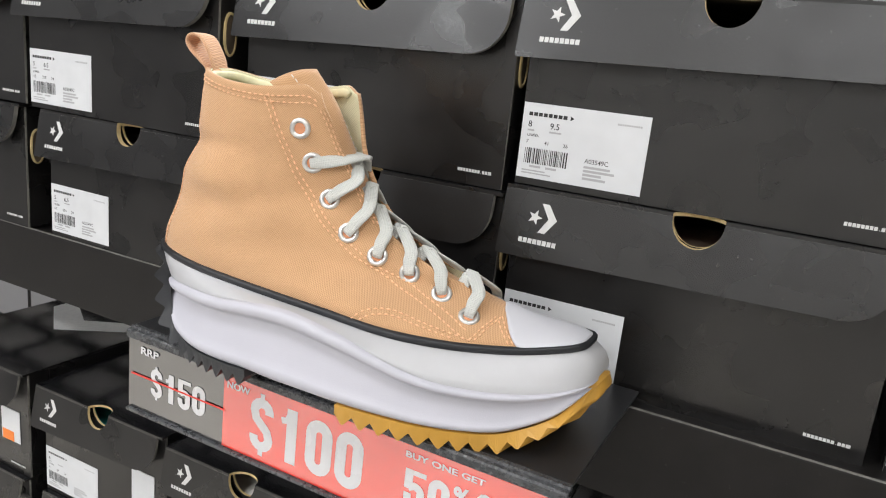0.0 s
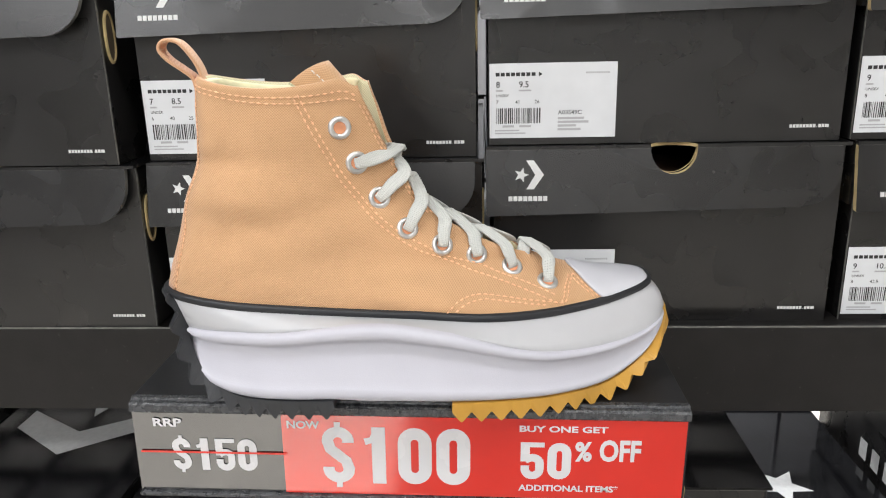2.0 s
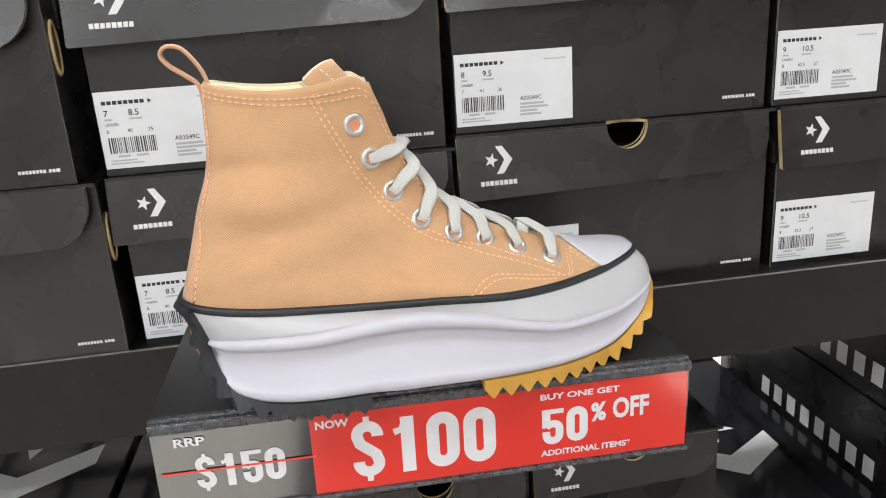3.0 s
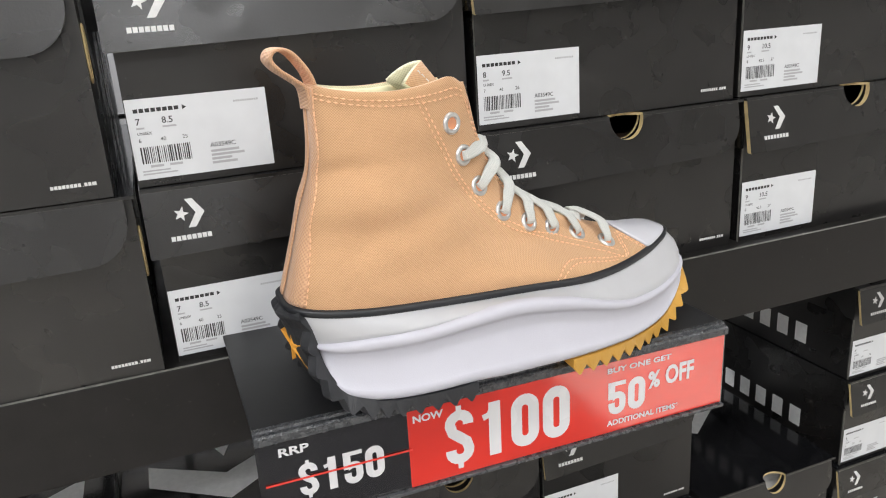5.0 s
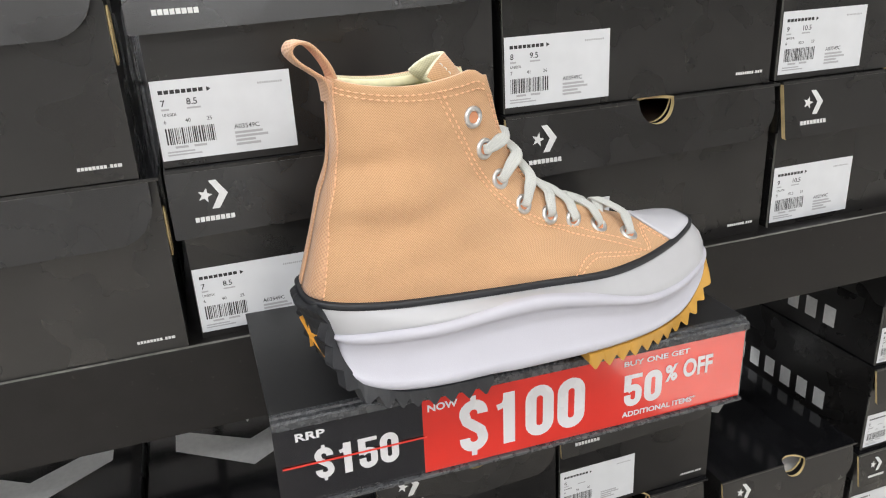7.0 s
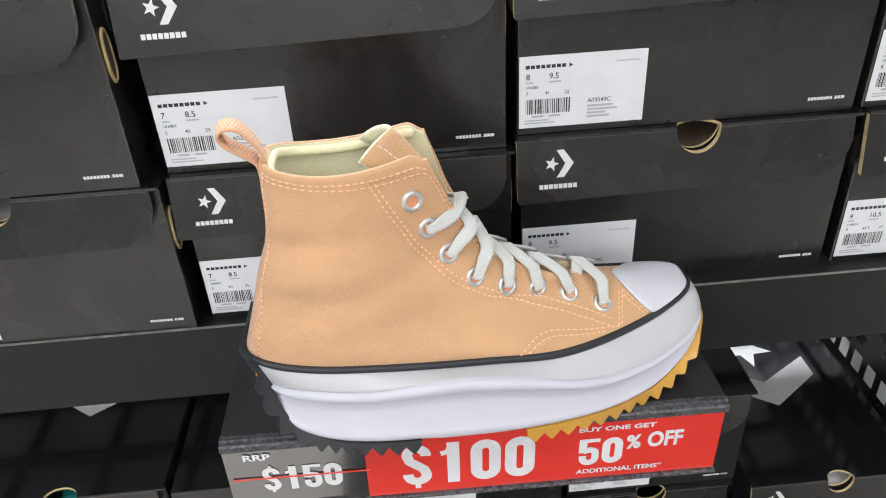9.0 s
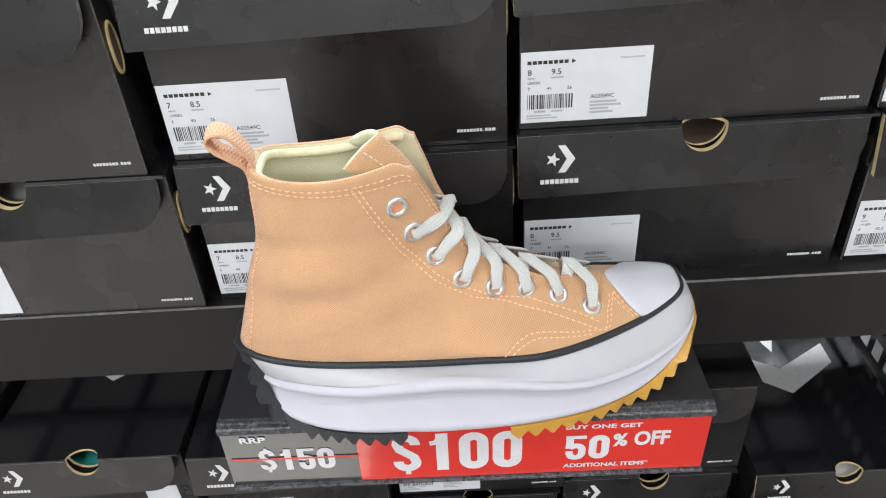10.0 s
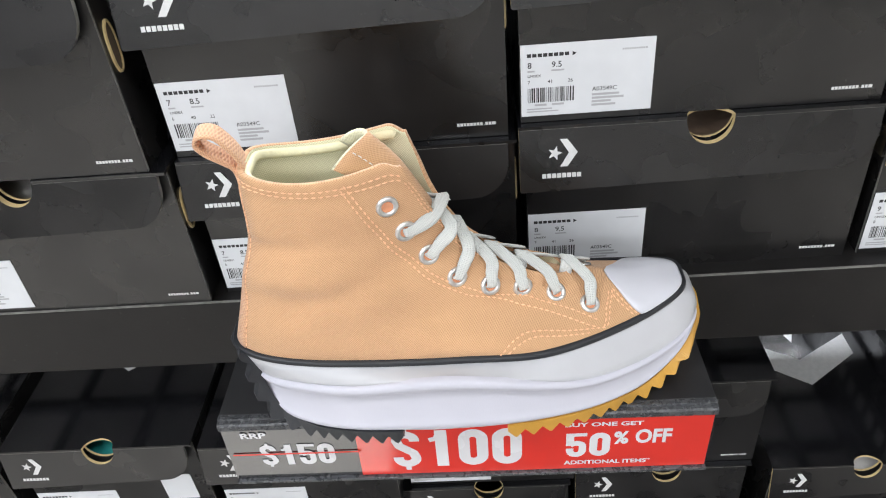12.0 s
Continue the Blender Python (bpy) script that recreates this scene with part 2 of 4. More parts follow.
GLOW, _n, _l, _b = node_material("lamp_diffuser", (0.9, 0.9, 0.9))
_b.inputs["Emission Color"].default_value, _b.inputs["Emission Strength"].default_value = (1, 0.96, 0.90, 1), 6.0

# ---------------------------------------------------------------- the room
SHELF_Z = 1.298
ROOM = (-3.2, 3.2, -4.2, 3.6)


def structure(name, bm, mat, label):
    return tagged(link_mesh(name, bm, mat), label, kind="structure")


structure("floor", box_bm(ROOM[0], ROOM[1], ROOM[2], ROOM[3], -0.1, 0.0), FLOOR_MAT, "pale vinyl shop floor")
# unseen patch, stands in for a dark reflection in the price strip
structure("floor_dim_patch", box_bm(-0.5, 1.0, -2.6, 0.3, 0.0, 0.006, 0.002), DIM_PATCH, "added dark floor patch that darkens the sign's reflection")
# unseen patch, added so the low box fronts reflect less bright floor
structure("floor_dim_patch_2", box_bm(-1.9, -0.51, -0.48, 0.3, 0.0, 0.006, 0.002), DIM_PATCH, "added dark floor patch that darkens the low boxes' reflections")
structure("ceiling", box_bm(ROOM[0], ROOM[1], ROOM[2], ROOM[3], 3.2, 3.3), CEILING_MAT, "white shop ceiling")
structure("wall_north", box_bm(ROOM[0], ROOM[1], ROOM[3], ROOM[3] + 0.1, 0, 3.2), WALL_DARK, "wall behind the shelving, dark to dim the gaps between boxes")
structure("wall_south", box_bm(ROOM[0], ROOM[1], ROOM[2] - 0.1, ROOM[2], 0, 3.2), WALL_MAT, "painted shop wall")
structure("wall_west", box_bm(ROOM[0] - 0.1, ROOM[0], ROOM[2], ROOM[3], 0, 3.2), WALL_DARK, "unseen shop wall, dark to dim the box reflections")
structure("wall_east", box_bm(ROOM[1], ROOM[1] + 0.1, ROOM[2], ROOM[3], 0, 3.2), WALL_MAT, "painted shop wall")


def ceiling_light(x, y, sx, sy, watts):
    e = empty("ceiling_light", pose(x, y, 3.2), "unseen white rectangular ceiling light panel", "ceiling light", "ceiling lights")
    bm = bmesh.new()
    for a in ((-sx, sx, -sy, -sy + 0.03), (-sx, sx, sy - 0.03, sy), (-sx, -sx + 0.03, -sy + 0.03, sy - 0.03), (sx - 0.03, sx, -sy + 0.03, sy - 0.03)):
        add_box(bm, a[0], a[1], a[2], a[3], -0.05, -0.001)
    part("frame", bm, STEEL, e)
    part("diffuser", box_bm(-sx + 0.03, sx - 0.03, -sy + 0.03, sy - 0.03, -0.03, -0.01), GLOW, e, "glowing white diffuser")
    lamp = bpy.data.lights.new("panel_light", "AREA")
    lamp.shape, lamp.size, lamp.size_y, lamp.energy, lamp.color = "RECTANGLE", 2 * sx - 0.08, 2 * sy - 0.08, watts, (0.955, 0.97, 1.0)
    ob = new("panel_light", lamp)
    ob.matrix_world = pose(x, y, 3.2 - 0.06)


# unseen panels; all but the first two added to brighten reflections in boxes
LIGHTS = [(-1.0, -0.55, 0.6, 0.16, 40), (0.75, -0.55, 0.6, 0.16, 40), (-2.2, -1.8, 0.6, 0.16, 150), (-2.1, -3.2, 0.6, 0.16, 120), (0.15, -3.2, 0.8, 0.30, 190), (-0.9, 2.4, 0.6, 0.16, 300), (0.9, 2.4, 0.6, 0.16, 220)]
for row in LIGHTS:
    ceiling_light(*row)


def shelf(name, x0, x1, z_top, lip, label):
    """A metal shelf: a deck with a folded front that stands a little above the deck."""
    e = empty(name, pose(0, 0, 0), label, "shelf")
    # the pale deck lightens what the lids below reflect
    part("deck", box_bm(x0, x1, 0.4475, 0.86, z_top - 0.02, z_top - 0.002), DECK_REFLECTOR, e, "pale grey deck that brightens the lids below")
    part("liner", box_bm(x0, x1, 0.4475, 0.86, z_top - 0.0018, z_top), SHELF_BLACK, e)
    part("front_panel", box_bm(x0, x1, 0.4445, 0.4470, z_top - lip, z_top + 0.002, 0.0008, 2), SHELF_BLACK, e)
    # scuffed lip; the bevel's highlight is painted in as a pale strip
    part("worn_lit_edge", box_bm(x0, x1, 0.4446, 0.4469, z_top + 0.0021, z_top + 0.0025), EDGE_HIGHLIGHT, e, "scuffed upper edge with its highlight in the colour")
    # added bars, so the glossy lids below reflect a dark lattice
    for y in (0.52, 0.61, 0.70, 0.79):
        part("reflection_bar", box_bm(x0, x1, y, y + 0.012, z_top - 0.030, z_top - 0.0202), SHELF_BLACK, e)
    for i in range(int((x1 - x0) / 0.09)):
        part("reflection_cross_bar", box_bm(x0 + 0.09 * i, x0 + 0.09 * i + 0.010, 0.46, 0.85, z_top - 0.036, z_top - 0.0302), SHELF_BLACK, e)
    part("underside", box_bm(x0, x1, 0.4475, 0.4495, z_top - lip, z_top - 0.021), SHELF_BLACK, e)
    return e


def wire_back(x0, x1, z0, z1):
    """A welded wire grid that closes the back of the shelving."""
    e = empty("wire_grid", pose(0, 0.868, 0), "black welded wire grid at the back of the shelving", "wire grid")
    def rod(name, a, b, ya):
        bm = bmesh.new()
        bmesh.ops.create_cone(bm, cap_ends=True, segments=8, radius1=0.003, radius2=0.003, depth=b - a)
        ob = part(name, bm, SHELF_BLACK, e, smooth=True)
        return ob
    n = int((x1 - x0) / 0.1)
    for i in range(n + 1):
        rod("upright", 0, z1, 0).matrix_basis = pose(x0 + i * 0.1, 0, z1 / 2)
    m = int((z1 - z0) / 0.1)
    for i in range(m + 1):
        rod("crosswire", x0, x1, 0).matrix_basis = pose((x0 + x1) / 2, -0.006, z0 + i * 0.1, 0, 90, 0)
    return e


wire_back(-1.6, 1.2, 0.72, 1.62)
shelf("shelf", -1.6, 1.2, SHELF_Z, 0.061, "black metal shelf with a deep front panel, boxes on it")
shelf("shelf", -1.6, 1.2, 0.78, 0.061, "lower black metal shelf with stacked shoe boxes on it")


# ---------------------------------------------------------------- writing
def text_bm(s, height, squeeze=1.0, bold=0.0, align="LEFT"):
    cu = bpy.data.curves.new("writing", "FONT")
    cu.body, cu.size, cu.offset, cu.align_x, cu.resolution_u = s, 1.0, bold, align, 3
    ob = bpy.data.objects.new("writing", cu)
    scene.collection.objects.link(ob)
    dg = bpy.context.evaluated_depsgraph_get()
    me = bpy.data.meshes.new_from_object(ob.evaluated_get(dg))
    bm = bmesh.new()
    bm.from_mesh(me)
    bpy.data.objects.remove(ob)
    bpy.data.curves.remove(cu)
    bpy.data.meshes.remove(me)
    k = height / 0.70
    for v in bm.verts:
        x, y = v.co.x * k * squeeze, v.co.y * k
        v.co = (x, 0, y)
    return bm


def merge(bm, other, dx, dy, dz, mat=0):
    vm = {}
    for v in other.verts:
        vm[v] = bm.verts.new((v.co.x + dx, v.co.y + dy, v.co.z + dz))
    for f in other.faces:
        try:
            g = bm.faces.new([vm[v] for v in f.verts])
            g.material_index = mat
        except ValueError:
            pass
    other.free()


def rect(bm, x0, x1, z0, z1, y, mat=0):
    return add_poly(bm, [(x0, y, z0), (x1, y, z0), (x1, y, z1), (x0, y, z1)], mat)


def word_bars(bm, x, z, y, height, widths, gap, mat=0):
    for w in widths:
        rect(bm, x, x + w, z, z + height, y, mat)
        x += w + gap
    return x


def star_points(cx, cz, r, turn=0.0):
    return [(cx + (r if i % 2 == 0 else 0.42 * r) * math.sin(turn + i * math.pi / 5), cz + (r if i % 2 == 0 else 0.42 * r) * math.cos(turn + i * math.pi / 5)) for i in range(10)]


def emblem(bm, cx, cz, y, s, flat=False):
    """A star beside an arrow-shaped band."""
    put = (lambda x, z: (x, z, y)) if flat else (lambda x, z: (x, y, z))
    pts = star_points(cx - 0.30 * s, cz, 0.27 * s, 0.3)
    for i in range(0, 10, 2):
        add_poly(bm, [put(*pts[i - 1]), put(*pts[i]), put(*pts[i + 1])])
    add_poly(bm, [put(*pts[i]) for i in range(1, 10, 2)])
    a, h = 0.24 * s, 0.5 * s
    x0 = cx - 0.12 * s
    add_poly(bm, [put(x0, cz + h), put(x0 + 0.26 * s, cz + h), put(x0 + 0.62 * s, cz), put(x0 + 0.31 * s, cz)])
    add_poly(bm, [put(x0 + 0.31 * s, cz), put(x0 + 0.62 * s, cz), put(x0 + 0.26 * s, cz - h), put(x0, cz - h)])


LABELS = {}


def label_print(kind, w, h):
    """The printing on a size label, as one flat mesh (ink, grey)."""
    us, women, small = kind
    bm = bmesh.new()
    y = -0.0004
    k = w / 0.082
    word_bars(bm, 0.004 * k, h - 0.0081 * k, y, 0.0023 * k, [0.0026 * k] * 8, 0.0007 * k)
    add_poly(bm, [(0.0318 * k, y, h - 0.0055 * k), (0.0343 * k, y, h - 0.0070 * k), (0.0318 * k, y, h - 0.0085 * k)])
    merge(bm, text_bm(us, 0.0038 * k, 1, 0.01), 0.0042 * k, y, h - 0.0152 * k)
    merge(bm, text_bm(women, 0.0038 * k, 1, 0.01), 0.0190 * k, y, h - 0.0152 * k)
    word_bars(bm, 0.0042 * k, h - 0.0178 * k, y, 0.0011 * k, [0.0045 * k], 0, 1)
    word_bars(bm, 0.0190 * k, h - 0.0178 * k, y, 0.0011 * k, [0.0080 * k], 0, 1)
    merge(bm, text_bm("UNISEX", 0.0017 * k, 1, 0.012), 0.0042 * k, y, h - 0.0212 * k)
    for i, s in enumerate(small):
        merge(bm, text_bm(s, 0.0023 * k, 1, 0.006), (0.0042 + 0.0125 * i) * k, y, h - 0.0256 * k)
    x, rnd = 0.0042 * k, random.Random(us)
    while x < 0.0335 * k:
        bw = rnd.choice((0.00035, 0.0006, 0.0009)) * k
        rect(bm, x, x + bw, h - 0.0385 * k, h - 0.0285 * k, y)
        x += bw + rnd.choice((0.0004, 0.0006, 0.0008)) * k
    word_bars(bm, 0.0085 * k, h - 0.0410 * k, y, 0.0014 * k, [0.0075 * k, 0.0075 * k], 0.0035 * k, 1)
    word_bars(bm, 0.0035 * k, h - 0.0435 * k, y, 0.0009 * k, [0.016 * k], 0, 2)
    word_bars(bm, 0.0035 * k, h - 0.0453 * k, y, 0.0009 * k, [0.020 * k], 0, 2)
    word_bars(bm, 0.0620 * k, h - 0.0072 * k, y, 0.0012 * k, [0.0010 * k] * 11, 0.0004 * k, 1)
    if us in ("5", "7", "8", "9"):
        merge(bm, text_bm("A03549C", 0.0028 * k, 1, 0.006), 0.0445 * k, y, h - 0.0330 * k)
    for i, (bw, g) in enumerate(((0.017, 2), (0.020, 1), (0.012, 2), (0.015, 2))):
        rect(bm, 0.0445 * k, (0.0445 + bw) * k, h - (0.0362 + 0.0024 * i) * k, h - (0.0347 + 0.0024 * i) * k, y, g)
    me = bpy.data.meshes.new("printing")
    bm.to_mesh(me)
    bm.free()
    for m in (INK, PAPER_GREY, PAPER_GREY):
        me.materials.append(m)
    return me


SIZES = {"5": ("5", "6.5", ("4.5", "37.5", "24")), "7": ("7", "8.5", ("6", "40", "25")), "8": ("8", "9.5", ("7", "41", "26")), "9": ("9", "10.5", ("8", "42.5", "27")), "6": ("6", "", ("6", "39", "25"))}


# ---------------------------------------------------------------- shoe boxes
def flap_outline(w, top, h, r, hole_x, hole_r):
    """Front flap of the lid: square lower left, round lower right, a half-round finger cut in the top edge."""
    rise = 0.1 * h
    pts = [(0.0, top - h + 0.001), (0.001, top - h)]
    for i in range(9):
        a = -math.pi / 2 + i / 8 * math.pi / 2
        pts.append((w - r + r * math.cos(a), top - h + rise + r + r * math.sin(a)))
    pts.append((w, top))
    for i in range(17):
        a = -i / 16 * math.pi
        pts.append((hole_x + hole_r * math.cos(a), top + 1.1 * hole_r * math.sin(a)))
    pts.append((0, top))
    return pts


BOX_CACHE = {}


def shoe_box(x, y, z, w, h, d, size=None, turn=0.0, squash=1.0, hole=0.52, tissue=None, label="", emblem_on_top=False, sticker=False, words_on_side=False, label_low=0.0045):
    """A black card shoe box. x, y, z: front lower left corner; its lid overlaps the front."""
    k = h / 0.1245
    e = empty("shoe_box", pose(x, y, z, 0, 0, turn), label, "shoe box", "stacked shoe boxes")
    th = 0.0022
    lid_h, lid_out = 0.0425 * k, 0.0140 * k
    hole_x, hole_r = hole * w, 0.0150 * k
    # tray, folded from panels
    ox = 0.005 * k
    top = h - th - 0.0004
    front = [(ox, 0), (w - 0.0015, 0), (w - 0.0015, top)]
    for i in range(17):
        a = -i / 16 * math.pi
        front.append((hole_x + hole_r * 1.06 * math.cos(a), top + 1.1 * hole_r * math.sin(a)))
    front.append((ox, top))
    bm = bmesh.new()
    add_plate(bm, front, 0.0, th, None, 0, 1, range(3, 19), 2)
    tray = part("front_panel", bm, [CARD, KRAFT, EDGE_HIGHLIGHT], e)
    part("side_panel", box_bm(ox, ox + th, th + 0.0002, d, 0, top), CARD, e)
    part("side_panel", box_bm(w - 0.0015 - th, w - 0.0015, th + 0.0002, d, 0, top), CARD, e)
    part("back_panel", box_bm(ox + th, w - 0.0015 - th, d - th, d, 0, top), CARD, e)
    part("bottom_panel", box_bm(ox + th, w - 0.0015 - th, th + 0.0002, d - th, 0, th), INSIDE, e)
    # lid
    bm = bmesh.new()
    r = 0.0255 * k
    rows = 6
    lean = lambda px, pz: 0.0080 * k * (pz - (h - lid_h)) / lid_h
    add_plate(bm, flap_outline(w - 0.006, h - th, lid_h, r, hole_x, hole_r), -lid_out, -lid_out + (0.0042 if w > 0.2 else 0.0026), lean, 0, 1, (0, 29, *range(12, 28)), 4)
    fy = -lid_out + 0.0080 * k
    # top board, cut round the finger hole
    n = 16
    arc = [(hole_x + hole_r * math.cos(math.pi - i / n * math.pi), fy + 0.80 * hole_r * math.sin(i / n * math.pi)) for i in range(n + 1)]
    ring = [(0, fy)] + arc + [(w, fy), (w, d + 0.002), (0, d + 0.002)]
    a = [bm.verts.new((px, py, h)) for px, py in ring]
    c = [bm.verts.new((px, py, h - th)) for px, py in ring]
    f = bm.faces.new(a)
    f.material_index = 2
    bm.faces.new(c[::-1]).material_index = 3
    for i in range(len(a)):
        bm.faces.new((a[i], c[i], c[(i + 1) % len(a)], a[(i + 1) % len(a)])).material_index = 1 if 0 < i <= n else 0
    add_box(bm, 0, th, fy + 0.003, d, h - lid_h * 0.98, h - th - 0.0002, 0)
    add_box(bm, w - th * 0.6, w + 0.0006, 0.024 * k, d, h - 0.72 * lid_h, h - th - 0.0002, 0)
    lid = part("lid", bm, [CARD, KRAFT, CARD_TOP, INSIDE, EDGE_HIGHLIGHT], e)
    bm = bmesh.new()
    es = 0.0185 * k
    lz = h - 0.0215 * k
    ly = -lid_out - 0.0005
    emblem(bm, 0.0285 * k, lz + 0.0035 * k, 0, es)
    for v in bm.verts:
        v.co.y = ly + lean(v.co.x, v.co.z)
    part("emblem", bm, PRINT_WHITE, lid, "white star and arrow print")
    bm = bmesh.new()
    word_bars(bm, 0.0145 * k, lz - 0.0133 * k, 0, 0.0031 * k, [0.00265 * k] * 8, 0.0006 * k)
    for v in bm.verts:
        v.co.y = ly + lean(v.co.x, v.co.z)
    tagged(part("wordmark", bm, PRINT_WHITE, lid, "white bars of printed lettering"), kind="stuff")
    bm = bmesh.new()
    word_bars(bm, w - 0.034 * k, 0.0085 * k, -0.0005, 0.0021 * k, [0.0017 * k] * 8, 0.0004 * k)
    rect(bm, w - 0.034 * k + 0.0172 * k, w - 0.034 * k + 0.0176 * k, 0.0085 * k, 0.009 * k, -0.0005)
    word_bars(bm, w - 0.0158 * k, 0.0085 * k, -0.0005, 0.0021 * k, [0.0017 * k, 0.0017 * k, 0.0024 * k], 0.0004 * k)
    tagged(part("web_address", bm, PRINT_WHITE, tray, "small white printed line"), kind="stuff")
    if k > 0.97 or w > 0.2:
        # grip slot in the side panel: a bare-card rim round a dark opening
        bm = bmesh.new()
        m = 20
        oy, oz = lambda a, r: (0.0055 + r) * math.cos(a), lambda a, r: (0.0150 + r) * math.copysign(abs(math.sin(a)) ** 0.8, math.sin(a))
        rim = [[bm.verts.new((px, oy(2 * math.pi * i / m, r), oz(2 * math.pi * i / m, r))) for r, px in ((0, 0.0002), (0, 0.0014), (0.0016, 0.0010), (0.0018, 0.0))] for i in range(m)]
        for i in range(m):
            for j in range(3):
                bm.faces.new((rim[i][j], rim[(i + 1) % m][j], rim[(i + 1) % m][j + 1], rim[i][j + 1]))
        fc = bm.faces.new([rim[i][0] for i in range(m)])
        fc.material_index = 1
        bmesh.ops.recalc_face_normals(bm, faces=bm.faces[:])
        slot = part("grip_slot", bm, [KRAFT, INSIDE], e, "oval grip slot with a bare card rim")
        slot.location = (w - 0.0013, 0.0125 * k, h - 0.042 * k)
    if size:
        lw, lh = 0.082 * k, 0.048 * k
        bm = box_bm(0, lw, -0.0003, 0, 0, lh)
        lab = part("size_label", bm, PAPER, tray, "white printed size label")
        lab.location = (0.0055 * k, -0.0003, label_low * k)
        key = (size, round(k, 3))
        if key not in BOX_CACHE:
            BOX_CACHE[key] = label_print(SIZES[size], lw, lh)
        pr = new("printing", BOX_CACHE[key])
        pr.parent = lab
        tagged(pr, kind="stuff")
    if sticker:
        bm = box_bm(0, 0.03, -0.0005, 0, 0, 0.036)
        st = part("price_sticker", bm, PAPER, tray, "white sticker with an orange corner")
        st.location = (w - 0.045, -0.0003, 0.034)
        if sticker == "plain":
            st["label"] = "small white price sticker"
        so = None if sticker == "plain" else part("orange_tab", box_bm(0, 0.018, -0.0004, 0, 0, 0.011, 0), ORANGE, st)
        if so:
            so.location = (0.002, -0.0006, 0.0)
    if emblem_on_top:
        bm = bmesh.new()
        s = 0.135 * k
        emblem(bm, 0, 0, 0, s, flat=True)
        em = part("top_emblem", bm, PRINT_WHITE, lid, "large white star and arrow print")
        em.matrix_basis = pose(w * 0.5 + (0 if emblem_on_top is True else emblem_on_top), 0.152 if emblem_on_top is True else 0.160, h + 0.0005, 0, 0, -90)
    if words_on_side:
        bm = bmesh.new()
        word_bars(bm, 0, 0, 0, 0.027 * k, [0.019 * k] * 8, 0.0125 * k)
        em = part("side_lettering", bm, PRINT_WHITE, tray, "large white bars of printed lettering")
        em.matrix_basis = pose(ox - 0.0005, 0.262, 0.021 * k, 0, 0, -90)
    if tissue:
        bm = bmesh.new()
        gx, gy = 10, 4
        vs = [[bm.verts.new((ox + 0.01 + (w - ox - 0.02) * i / gx, 0.006 + 0.1 * j / gy, h * 0.80 + 0.010 * noise.noise((i * 0.9 + x * 9, j * 0.8, 3)))) for j in range(gy + 1)] for i in range(gx + 1)]
        fl = [[bm.verts.new((v.co.x, v.co.y, 0.004)) for v in col] for col in vs]
        for i in range(gx):
            for j in range(gy):
                bm.faces.new((vs[i][j], vs[i + 1][j], vs[i + 1][j + 1], vs[i][j + 1]))
            bm.faces.new((fl[i][0], fl[i + 1][0], vs[i + 1][0], vs[i][0]))
            bm.faces.new((vs[i][gy], vs[i + 1][gy], fl[i + 1][gy], fl[i][gy]))
        for j in range(gy):
            bm.faces.new((fl[0][j], vs[0][j], vs[0][j + 1], fl[0][j + 1]))
            bm.faces.new((fl[gx][j + 1], vs[gx][j + 1], vs[gx][j], fl[gx][j]))
        t = link_mesh("tissue_paper", bm, tissue, None, True)
        t.matrix_world = pose(x, y, z, 0, 0, turn)
        tagged(t, "crumpled tissue paper packed inside a shoe box", "tissue paper", "tissue papers")
    return e


BIG_D = 0.36
UP = "closed black card shoe box with white size label on shelf"
# x, y, low z, width, height, size, turn
STACKS = [
    (-0.895, 0.445, SHELF_Z + 0.0025, 0.232, 0.1170, "5", 0.0),
    (-0.892, 0.445, SHELF_Z + 0.1205, 0.232, 0.1245, "5", 0.0),
    (-0.636, 0.447, SHELF_Z + 0.0025, 0.219, 0.1165, "5", 0.0),
    (-0.655, 0.443, SHELF_Z + 0.1195, 0.229, 0.1225, "5", 0.0),
    (-0.414, 0.460, SHELF_Z, 0.228, 0.1185, "7", 0.0),
    (-0.4185, 0.461, SHELF_Z + 0.1190, 0.229, 0.1265, "7", 0.0),
    (-0.1845, 0.463, SHELF_Z, 0.236, 0.1255, "8", 0.0),
    (-0.1875, 0.463, SHELF_Z + 0.1260, 0.234, 0.1250, "8", 0.0),
    (0.0555, 0.464, SHELF_Z, 0.232, 0.1255, "9", 0.0),
    (0.0480, 0.464, SHELF_Z + 0.1260, 0.232, 0.1250, "9", 0.0),
]
for x, y, z, w, h, size, turn in STACKS:
    shoe_box(x, y, z, w, h, BIG_D, size, turn, label=UP, tissue=TISSUE_TAN if (size, z) == ("8", SHELF_Z) else TISSUE_WHITE if size == "5" else None)

LOW = "small closed black shoe box stacked below the shelf"
SMALL_D = 0.365
# x, y, top z, width, height, count, options
LOW_STACKS = [
    (-0.832, 0.440, 1.150, 0.166, 0.118, 3, dict(sticker=True, emblem_on_top=True)),
    (-0.657, 0.448, 1.141, 0.176, 0.118, 3, dict(tissue=TISSUE, sticker="plain", emblem_on_top=True)),
    (-0.476, 0.448, 1.135, 0.172, 0.118, 3, dict(tissue=TISSUE_WHITE, emblem_on_top=True)),
    (-0.302, 0.470, 1.150, 0.165, 0.118, 3, dict(emblem_on_top=True)),
    (-0.134, 0.480, 1.155, 0.168, 0.118, 3, dict()),
    (0.058, 0.490, 1.015, 0.175, 0.113, 2, dict(tissue=TISSUE_WHITE, emblem_on_top=-0.012)),
    (0.239, 0.488, 1.211, 0.175, 0.106, 4, dict(words_on_side=True)),
]
